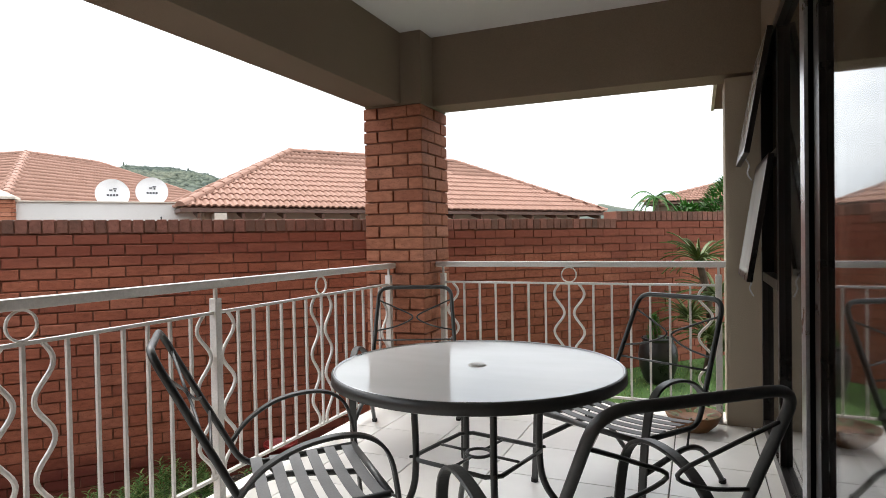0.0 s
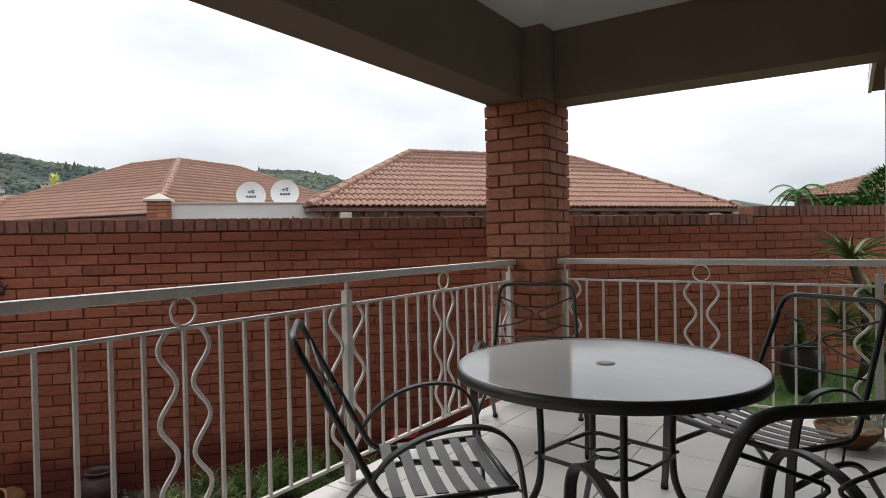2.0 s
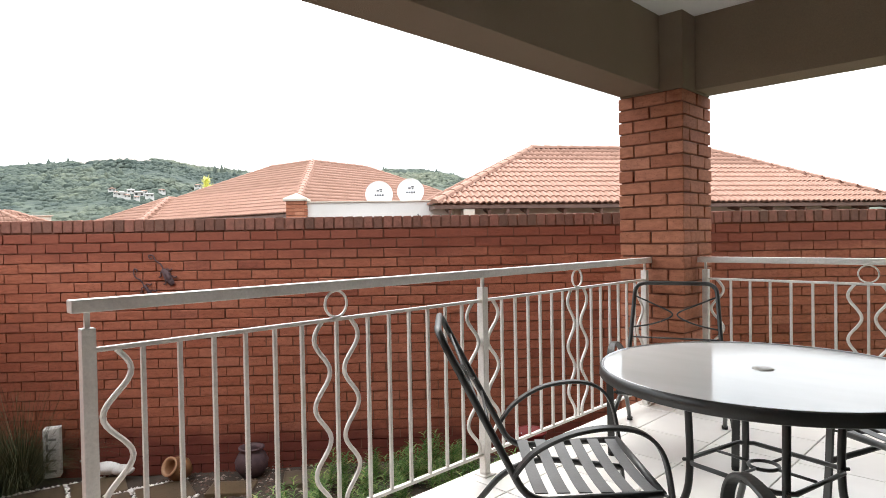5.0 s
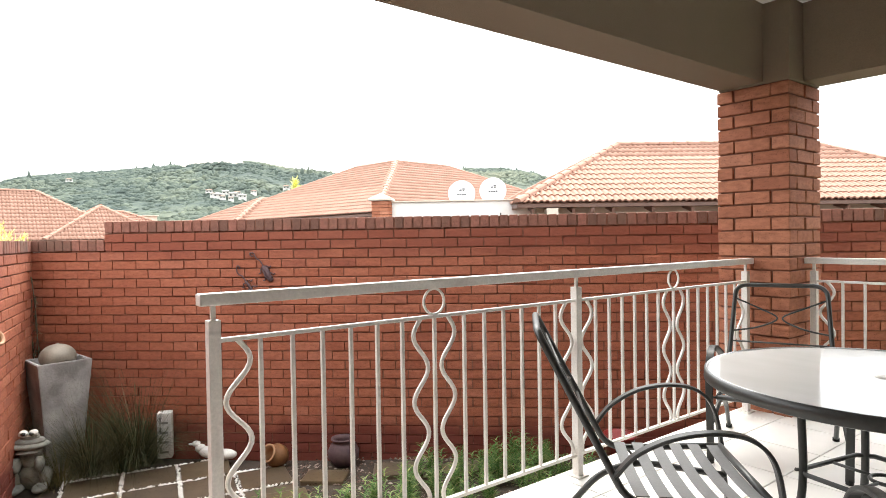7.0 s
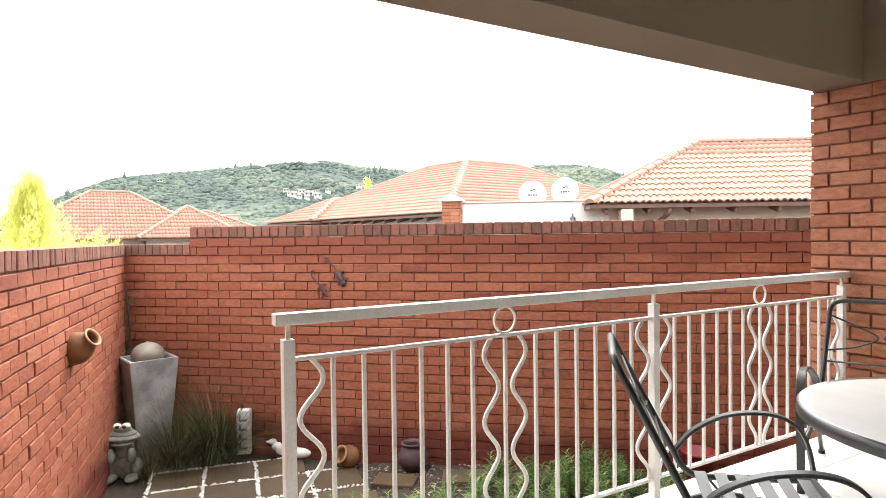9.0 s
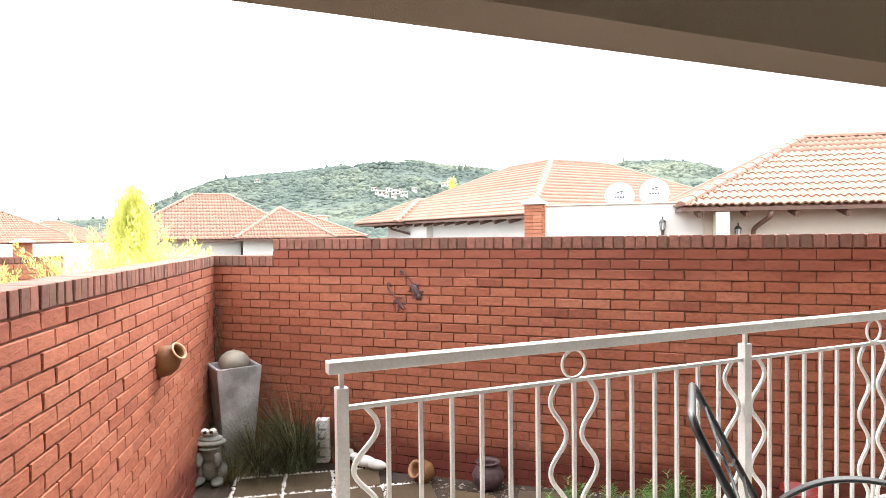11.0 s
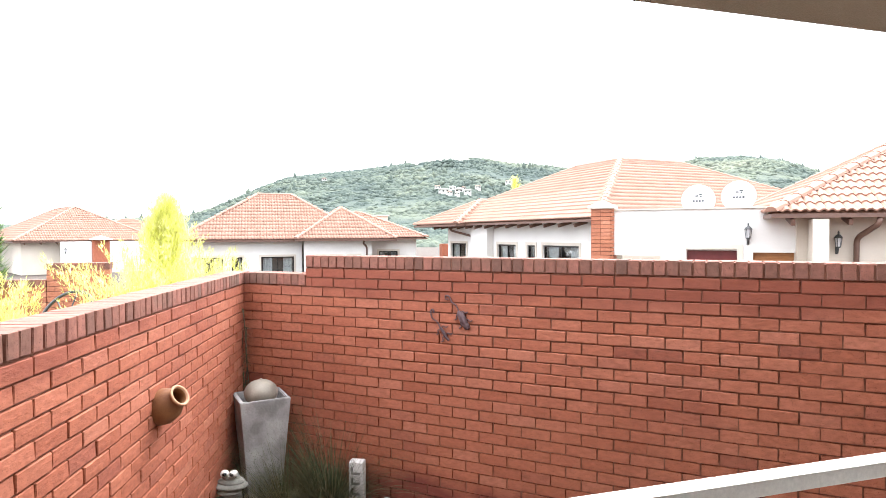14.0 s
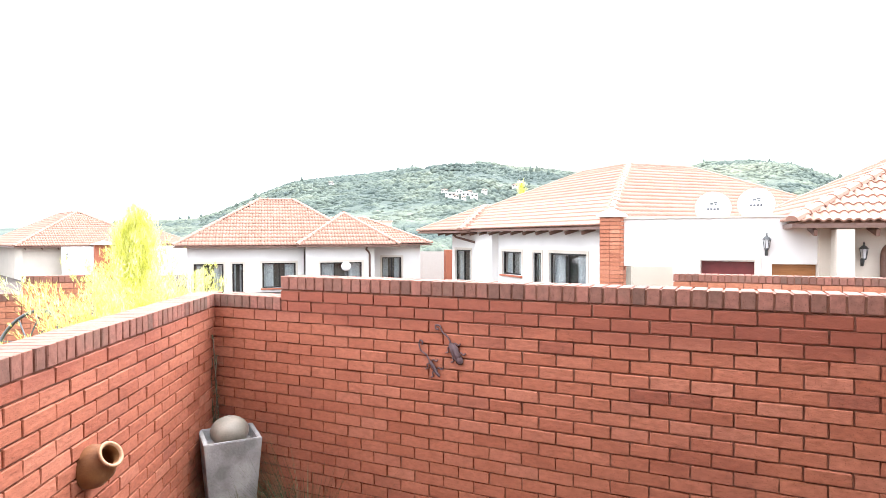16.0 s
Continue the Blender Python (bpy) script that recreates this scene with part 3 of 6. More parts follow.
# ---------------------------------------------------------------- patio furniture
def make_chair(at, label):
    """Forward is +y, right is +x."""
    c = thing("patio_chair", label, "chair", at, "chairs round the patio table")
    hw, hs, ty, tz = 0.234, 0.264, -0.452, 0.852
    tube = circle(0.0125, 10)
    zs = 0.325
    ctrl = [(-hs, 0.262, zs), (-hs, -0.17, zs - 0.02), (-hw, ty, tz), (hw, ty, tz), (hs, -0.17, zs - 0.02), (hs, 0.262, zs)]
    part("frame", sweep(bmesh.new(), rounded(ctrl, 0.07, 6), tube), black_steel, c, "bent black steel tube", True)
    part("front_bar", sweep(bmesh.new(), [(-hs, 0.262, zs), (hs, 0.262, zs)], tube), black_steel, c, "", True)
    for i in range(6):
        y = -0.125 + i * 0.071
        pts = [(-hs + 0.006, y, zs + 0.004), (-hs * 0.6, y, zs - 0.006), (0, y, zs - 0.012), (hs * 0.6, y, zs - 0.006), (hs - 0.006, y, zs + 0.004)]
        part("slat", sweep(bmesh.new(), smooth_path(pts, 4), flat(0.043, 0.004), False, (0, 1, 0)), slat_grey, c, "flat grey steel slat")

    def back(u, v):
        # u across, v up the back from 0 to 1
        return (u * (hs + (hw - hs) * v) / hw, -0.17 + (ty + 0.17) * v, zs - 0.02 + (tz - zs + 0.02) * v)
    thin = circle(0.005, 8)
    for v in (0.42,):
        part("back_bar", sweep(bmesh.new(), [back(-hw, v), back(hw, v)], thin), black_steel, c, "", True)
    for s in (-1, 1):
        part("back_scroll", sweep(bmesh.new(), smooth_path([back(s * hw, 0.86), back(s * hw * 0.45, 0.76), back(s * 0.012, 0.665), back(s * hw * 0.45, 0.57), back(s * hw, 0.52)], 5), thin), black_steel, c, "", True)
        part("arm", sweep(bmesh.new(), smooth_path([(s * (hs + 0.012), -0.215, 0.395), (s * 0.286, -0.15, 0.472), (s * 0.302, -0.04, 0.532), (s * 0.306, 0.085, 0.553), (s * 0.306, 0.185, 0.535), (s * 0.306, 0.248, 0.47), (s * 0.302, 0.277, 0.34), (s * 0.297, 0.292, 0.16), (s * 0.294, 0.307, 0.012)], 6), flat(0.036, 0.012), False, (1, 0, 0)), black_steel, c, "flat bar arm that runs down as the front leg", False)
        part("rear_leg", sweep(bmesh.new(), rounded([(s * 0.290, 0.289, 0.20), (s * 0.284, -0.05, 0.245), (s * 0.272, -0.20, 0.20), (s * 0.270, -0.36, 0.012)], 0.08, 5), tube), black_steel, c, "", True)
        part("foot", lathe(bmesh.new(), [(0, 0), (0.017, 0), (0.017, 0.02), (0.0, 0.02)], 10, Matrix.Translation((s * 0.294, 0.307, 0))), rubber, c)
        part("foot", lathe(bmesh.new(), [(0, 0), (0.017, 0), (0.017, 0.02), (0.0, 0.02)], 10, Matrix.Translation((s * 0.270, -0.36, 0))), rubber, c)
        part("side_brace", sweep(bmesh.new(), [(s * (hs + 0.002), -0.10, zs - 0.012), (s * 0.284, -0.05, 0.245)], thin), black_steel, c, "", True)
        part("front_brace", sweep(bmesh.new(), [(s * (hs + 0.004), 0.262, zs), (s * 0.303, 0.277, zs)], thin), black_steel, c, "", True)
    return c


CHAIR = "black steel patio chair with grey slatted seat"
make_chair(pose(0.696, -2.078, 0, 0, 0, -45.4), CHAIR + ", beside the garden railing")
make_chair(pose(0.473, -0.685, 0, 0, 0, 202), CHAIR + ", before the brick column")
make_chair(pose(1.696, -0.922, 0, 0, 0, 149.3), CHAIR + ", beside the window wall")
make_chair(pose(1.73, -2.252, 0, 0, 0, 40.9), CHAIR + ", pushed under the table")

TABX, TABY, TABZ, TABR = 1.283, -1.808, 0.712, 0.515


def make_table():
    t = thing("patio_table", "round patio table with frosted glass top in a black steel rim", "table", pose(TABX, TABY, 0, 0, 0, 32))
    part("glass_top", lathe(bmesh.new(), [(0, TABZ), (TABR - 0.012, TABZ), (TABR - 0.010, TABZ - 0.006), (0, TABZ - 0.006)], 72), frosted, t, "frosted grey glass, slightly streaked")
    part("rim", lathe(bmesh.new(), [(TABR - 0.018, TABZ - 0.007), (TABR - 0.006, TABZ + 0.003), (TABR + 0.001, TABZ - 0.002), (TABR + 0.003, TABZ - 0.032), (TABR - 0.012, TABZ - 0.038), (TABR - 0.02, TABZ - 0.028), (TABR - 0.018, TABZ - 0.007)], 72), black_steel, t, "deep black steel rim", True)
    # added bright ring draws the light line along the bevelled glass edge
    part("edge_light_line", lathe(bmesh.new(), [(TABR - 0.0125, TABZ + 0.0005), (TABR - 0.010, TABZ + 0.0035), (TABR - 0.0065, TABZ + 0.004), (TABR - 0.006, TABZ + 0.001)], 72), silver_alu, t, "thin bright ring for the light line on the glass edge", True)
    part("hole_plug", lathe(bmesh.new(), [(0.0, TABZ + 0.006), (0.018, TABZ + 0.0055), (0.028, TABZ + 0.004), (0.033, TABZ + 0.001), (0.033, TABZ - 0.004), (0, TABZ - 0.004)], 28), rail_paint, t, "pale plastic plug in the parasol hole", True)
    tube = circle(0.0125, 10)
    for k in range(4):
        a = math.pi / 2 * k
        d = Vector((math.cos(a), math.sin(a), 0))
        pts = [d * 0.40 + Vector((0, 0, TABZ - 0.03)), d * 0.235 + Vector((0, 0, TABZ - 0.035)), d * 0.225 + Vector((0, 0, 0.40)), d * 0.235 + Vector((0, 0, 0.27)), d * 0.36 + Vector((0, 0, 0.10)), d * 0.40 + Vector((0, 0, 0.012))]
        leg = part("leg", sweep(bmesh.new(), rounded(pts, 0.07, 6), tube), black_steel, t, "", True)
        part("bolt", lathe(bmesh.new(), [(0, 0.017), (0.006, 0.014), (0.006, 0)], 8, Matrix.Translation(d * 0.235 + Vector((0, 0, 0.40))) @ d.to_track_quat("Z", "Y").to_matrix().to_4x4()), black_steel, leg)
        part("glide", lathe(bmesh.new(), [(0, 0), (0.018, 0), (0.018, 0.02), (0, 0.02)], 10, Matrix.Translation(d * 0.40)), rubber, leg)
    ring = []
    for k in range(4):
        a = math.pi / 2 * k
        for s in (-0.12, 0.12):
            ring.append(Vector((0.225 * math.cos(a + s), 0.225 * math.sin(a + s), 0.395)))
    part("stretcher_ring", sweep(bmesh.new(), ring, circle(0.008, 8), True), black_steel, t, "", True)
    for k in range(4):
        a = math.pi / 2 * k + math.pi / 4
        d = Vector((math.cos(a), math.sin(a), 0))
        part("spoke", sweep(bmesh.new(), [d * 0.045 + Vector((0, 0, 0.395)), d * 0.165 + Vector((0, 0, 0.395))], circle(0.005, 8)), black_steel, t, "", True)
    part("parasol_ring", sweep(bmesh.new(), [Vector((0.045 * math.cos(a), 0.045 * math.sin(a), 0.395)) for a in [2 * math.pi * i / 24 for i in range(24)]], circle(0.006, 8), True), black_steel, t, "", True)


make_table()


# ---------------------------------------------------------------- own house: window wall
WX = 2.335


def house_wall():
    tagged(part("pier_plaster", span(2.170, 2.42, 0.20, 0.50, -1.1, BEAM_Z - 0.022, 0.02), plaster_tan_lit), "tan plastered pier at the end of the short railing", "wall", kind="structure")
    tagged(part("wall_house", boxes(((2.56, 0.158, 1.0), (0.38, 0.076, 4.2)), ((2.56, -0.662, 2.40), (0.38, 1.556, 0.46)), bevel=0.004), plaster_tan), "tan plastered house wall beside the windows", "wall", kind="structure")
    tagged(part("lintel", span(WX + 0.02, 2.75, -6.5, -1.445, 2.17, 2.629), plaster_tan), "tan plastered lintel over the sliding door", "wall", kind="structure")
    tagged(part("sill_wall", span(WX + 0.03, 2.75, -1.44, 0.116, -1.0, 0.028, 0.003), plaster_tan), "low plastered sill under the dark window frame", "wall", kind="structure")
    # fixed dark frame with two top-hung sashes of pale opaque glass
    w = thing("window_1", "dark bronze aluminium window with two top-hung sashes pushed open", "window", kind="structure")
    y0, y1, ym = -1.44, 0.114, -0.66
    fr = boxes(((WX + 0.05, y0 + 0.03, 1.10), (0.06, 0.06, 2.14)), ((WX + 0.05, y1 - 0.02, 1.10), (0.06, 0.04, 2.14)), ((WX + 0.05, ym, 1.10), (0.055, 0.06, 2.02)),
               ((WX + 0.05, (y0 + y1) / 2 + 0.005, 0.06), (0.06, 1.45, 0.06)), ((WX + 0.05, (y0 + y1) / 2 + 0.005, 2.145), (0.06, 1.45, 0.05)),
               ((WX + 0.05, -0.27, 0.92), (0.055, 0.71, 0.05)), ((WX + 0.05, -0.27, 1.55), (0.055, 0.71, 0.04)), bevel=0.003)
    part("window_frame", fr, dark_alu, w)
    part("pane", span(WX + 0.048, WX + 0.053, -0.628, 0.072, 0.092, 0.893), pane_glass, w)
    part("pane", span(WX + 0.048, WX + 0.053, -1.378, -0.692, 0.092, 2.118), pane_glass, w)
    for zt, h, ang in ((2.145, 0.60, 10), (1.545, 0.62, 9)):
        m = Matrix.Translation((WX + 0.004, -0.265, zt)) @ Matrix.Rotation(radians(ang), 4, "Y")
        bm = boxes(((0, -0.323, -h / 2), (0.026, 0.034, h)), ((0, 0.323, -h / 2), (0.026, 0.034, h)), ((0, 0, -0.017), (0.026, 0.612, 0.034)), ((0, 0, -h + 0.017), (0.026, 0.612, 0.034)), bevel=0.003)
        bmesh.ops.transform(bm, matrix=m, verts=bm.verts)
        sash = part("sash", bm, dark_alu, w, "sash tilted outwards")
        bm = box(bmesh.new(), (-0.010, 0, -h / 2), (0.005, 0.613, h - 0.067))
        bmesh.ops.transform(bm, matrix=m, verts=bm.verts)
        part("pane", bm, frosted, sash, "pale opaque glass")
        end = m @ Vector((0.014, 0.05, -h + 0.02))
        part("stay", sweep(bmesh.new(), smooth_path([end, end + Vector((0.02, 0, -0.04)), end + Vector((0.012, 0.01, -0.08)), end + Vector((0.03, 0.0, -0.12))], 5), circle(0.004, 8)), silver_alu, sash, "curved metal stay", True)
    # sliding door with glass, ajar frame edge in plain aluminium
    d = thing("door_1", "glazed sliding door in a dark frame with a bright edge", "door", kind="structure")
    fr = boxes(((WX + 0.06, -1.49, 1.085), (0.10, 0.09, 2.16)), ((WX + 0.06, -4.3, 1.085), (0.10, 0.09, 2.16)), ((WX + 0.06, -2.9, 2.125), (0.10, 2.72, 0.08)), ((WX + 0.06, -2.9, 0.02), (0.12, 2.72, 0.035)), bevel=0.003)
    part("door_frame", fr, dark_alu, d)
    part("edge_strip", span(WX - 0.004, WX + 0.008, -1.625, -1.54, 0.045, 2.08, 0.002), silver_alu, d, "bright aluminium edge")
    leaf = part("leaf", boxes(((WX + 0.04, -1.70, 1.06), (0.045, 0.09, 2.03)), ((WX + 0.04, -2.85, 1.06), (0.045, 0.09, 2.03)), ((WX + 0.04, -2.275, 2.04), (0.045, 1.06, 0.07)), ((WX + 0.04, -2.275, 0.09), (0.045, 1.06, 0.09)), bevel=0.003), dark_alu, d)
    part("pane", span(WX + 0.037, WX + 0.043, -2.805, -1.745, 0.135, 2.005), pane_glass, leaf)
    leaf = part("leaf", boxes(((WX + 0.09, -2.92, 1.06), (0.045, 0.09, 2.03)), ((WX + 0.09, -4.2, 1.06), (0.045, 0.09, 2.03)), ((WX + 0.09, -3.56, 2.04), (0.045, 1.19, 0.07)), ((WX + 0.09, -3.56, 0.09), (0.045, 1.19, 0.09)), bevel=0.003), dark_alu, d)
    part("pane", span(WX + 0.087, WX + 0.093, -4.155, -2.965, 0.135, 2.005), pane_glass, leaf)
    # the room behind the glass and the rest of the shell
    tagged(part("wall_room", boxes(((5.2, -2.9, 0.9), (0.2, 7.6, 4.0)), ((3.98, 0.45, 0.9), (2.3, 0.2, 4.0)), ((3.98, -6.4, 0.9), (2.3, 0.2, 4.0))), room_dark), "plain room walls behind the glass, coloured dark for the dimness", "wall", kind="structure")
    tagged(part("floor_room", span(2.76, 5.1, -6.3, 0.34, -0.3, -0.02), floor_white), "pale room floor behind the sliding door", "floor", kind="structure")
    tagged(part("ceiling_room", span(2.92, 5.1, -6.3, 0.34, 2.6, 2.75), ceiling_white), "room ceiling behind the glass", "ceiling", kind="structure")
    tagged(part("wall_end", boxes(((2.6, -5.7, 0.8), (0.45, 2.6, 3.6)), ((1.0, -6.6, 0.9), (3.6, 0.2, 4.2)), bevel=0.004), plaster_tan), "tan plastered house wall behind the patio", "wall", kind="structure")
    cur = []
    for i in range(60):
        y = -1.42 + 0.62 * i / 59
        cur.append((2.80 + 0.018 * math.sin(i * 0.9), y))
    vs = [(x, y, z) for x, y in cur for z in (0.05, 2.2)]
    fs = [(2 * i, 2 * i + 2, 2 * i + 3, 2 * i + 1) for i in range(59)]
    ob = raw("curtain", vs, fs, curtain_mat, smooth=True)
    ob.modifiers.new("thick", "SOLIDIFY").thickness = 0.004
    tagged(ob, "pale hanging curtain behind the dark window", "curtain")
    # house further back beyond the short railing: wall and eave
    tagged(part("wall_back", span(2.62, 2.9, 0.52, 2.75, -1.1, 2.46), plaster_tan), "tan plastered rear wall of the house", "wall", kind="structure")
    ev = thing("eave", "dark boxed eave of the house roof", "roof", kind="structure")
    part("soffit", span(2.18, 2.9, 0.75, 3.08, 2.46, 2.50), fascia, ev)
    part("fascia", span(2.15, 2.178, 0.75, 3.1, 2.45, 2.56, 0.003), fascia_white, ev)
    bm = bmesh.new()
    box(bm, (2.66, 1.93, 2.79), (1.10, 2.34, 0.04), Euler((0, radians(-24), 0)).to_matrix())
    part("roof_slope", bm, tile_many, ev)


house_wall()


# ---------------------------------------------------------------- roofs and houses beyond the wall
TW, TH = 0.30, 0.33


def tile_verts():
    """A pressed double-roll tile: x across, y up the slope, z out of it."""
    xs = [-0.5, -0.36, -0.22, -0.06, 0.06, 0.2, 0.34, 0.5]
    hs = [0.0, 0.036, 0.042, 0.008, 0.0, 0.036, 0.042, 0.004]
    lo = [(x * TW, 0.0, h + 0.034) for x, h in zip(xs, hs)]
    hi = [(x * TW, TH + 0.03, h + 0.004) for x, h in zip(xs, hs)]
    lip = [(x * TW, 0.0, h) for x, h in zip(xs, hs)]
    n = len(xs)
    fs = [(i, i + 1, n + i + 1, n + i) for i in range(n - 1)] + [(2 * n + i, 2 * n + i + 1, i + 1, i) for i in range(n - 1)]
    return [Vector(v) for v in lo + hi + lip], fs


TV, TF = tile_verts()
tile_me = bpy.data.meshes.new("roof_tile")
tile_me.from_pydata([tuple(v) for v in TV], [], TF)
tile_me.materials.append(tile_one)


def hip_roof(parent, x0, x1, y0, y1, ze, pitch, sides="fblr", picks=0, skip=None):
    """A hipped roof over the rectangle of its eaves, its ridge along the longer way."""
    w, d = x1 - x0, y1 - y0
    k = min(w, d) / 2
    zr = ze + k * math.tan(pitch)
    if w >= d:
        ra, rb = Vector((x0 + k, (y0 + y1) / 2, zr)), Vector((x1 - k, (y0 + y1) / 2, zr))
        front, rear = [ra, rb], [rb, ra]
        left, right = [ra, ra], [rb, rb]
    else:
        ra, rb = Vector(((x0 + x1) / 2, y0 + k, zr)), Vector(((x0 + x1) / 2, y1 - k, zr))
        front, rear = [ra, ra], [rb, rb]
        left, right = [rb, ra], [ra, rb]
    A, B, C, D = Vector((x0, y0, ze)), Vector((x1, y0, ze)), Vector((x1, y1, ze)), Vector((x0, y1, ze))
    drop = Vector((0, 0, 0.05))
    sheet_v = [p - drop for p in (A, B, C, D, ra, rb)]
    sheet_f = [(0, 1, 5, 4), (2, 3, 4, 5), (3, 0, 4), (1, 2, 5)] if w >= d else [(0, 1, 4), (2, 3, 5), (3, 0, 4, 5), (1, 2, 5, 4)]
    sheet_f.append((3, 2, 1, 0))
    raw("roof_sheet", sheet_v, sheet_f, tile_many, parent)
    vs, fs, done = [], [], 0
    slopes = {"f": (A, B, front), "r": (B, C, right), "b": (C, D, rear), "l": (D, A, left)}
    for key in sides:
        a, b, top = slopes[key]
        ex = (b - a).normalized()
        up = ((top[0] - a) - ex * (top[0] - a).dot(ex))
        length = up.length
        up.normalize()
        nz = ex.cross(up)
        wl = (b - a).length
        tl, tr = (top[0] - a).dot(ex), (top[1] - a).dot(ex)
        rows = int(length / TH)
        for j in range(rows + 1):
            if j * TH > length - 0.05:
                break
            s = min(j * TH, length - TH * 0.9)
            f = (s + TH * 0.5) / length
            f = min(f, 1)
            l, r = tl * f, wl + (tr - wl) * f
            i = math.floor(l / TW)
            while i * TW < r:
                cx = (i + 0.5) * TW + (j % 2) * 0.0
                i += 1
                if cx < l - 0.05 or cx > r + 0.05:
                    continue
                o = a + ex * cx + up * (s - 0.04)
                m = Matrix((ex, up, nz)).transposed().to_4x4()
                m.translation = o
                if key == "f" and done < picks:
                    ob = new("roof_tile", tile_me)
                    ob.parent = parent
                    ob.matrix_basis = m
                    done += 1
                else:
                    q = len(vs)
                    vs += [m @ v for v in TV]
                    fs += [tuple(x + q for x in face) for face in TF]
    if vs:
        raw("roof_tile_run", vs, fs, tile_many, parent, True, "stuff")
    # ridge and hip caps
    vs, fs = [], []
    lines = [(ra, rb), (A, ra), (D, ra), (B, rb), (C, rb)] if w >= d else [(ra, rb), (A, ra), (B, ra), (C, rb), (D, rb)]
    for at, (p, q) in enumerate(lines):
        L = (q - p).length
        if L < 0.2 or at == skip:
            continue
        t = (q - p).normalized()
        u = t.cross(Vector((0, 0, 1))).normalized()
        v = u.cross(t)
        n = max(1, int(L / 0.38))
        for i in range(n):
            c0, c1 = p + t * (L * i / n - 0.03), p + t * (L * (i + 1) / n)
            base = len(vs)
            for c, rr in ((c0, 0.125), (c1, 0.105)):
                for s in range(6):
                    an = math.pi * (s / 5)
                    vs.append(c + u * rr * math.cos(an) + v * (rr * 0.85 * math.sin(an) + 0.01))
            fs += [(base + s, base + s + 1, base + 7 + s, base + 6 + s) for s in range(5)]
            fs.append(tuple(base + s for s in range(5, -1, -1)))
    raw("ridge_cap_run", vs, fs, tile_many, parent, False, "stuff")
    # fascia and rafter feet
    bm = bmesh.new()
    for a, b in ((A, B), (B, C), (C, D), (D, A)):
        m = (a + b) / 2
        ln = (b - a).length
        horizontal = abs((b - a).x) > abs((b - a).y)
        box(bm, m - Vector((0, 0, 0.085)), (ln, 0.03, 0.075) if horizontal else (0.03, ln, 0.075))
    part("fascia", bm, fascia, parent)
    return zr


def facade(parent, m, x0, x1, z0, z1, openings, mat, thick=0.22):
    """A wall with real openings; each opening is (x0, x1, z0, z1)."""
    xs = sorted({x0, x1, *[o[0] for o in openings], *[o[1] for o in openings]})
    zs = sorted({z0, z1, *[o[2] for o in openings], *[o[3] for o in openings]})
    bm = bmesh.new()
    grid = {(x, z): bm.verts.new((x, 0, z)) for x in xs for z in zs}
    for a, b in zip(xs, xs[1:]):
        for c, d in zip(zs, zs[1:]):
            if not any(o[0] < (a + b) / 2 < o[1] and o[2] < (c + d) / 2 < o[3] for o in openings):
                bm.faces.new((grid[a, c], grid[b, c], grid[b, d], grid[a, d]))
    out = bmesh.ops.extrude_face_region(bm, geom=list(bm.faces))
    bmesh.ops.translate(bm, vec=(0, thick, 0), verts=[g for g in out["geom"] if isinstance(g, bmesh.types.BMVert)])
    bmesh.ops.transform(bm, matrix=m, verts=bm.verts)
    return part("wall", bm, mat, parent)


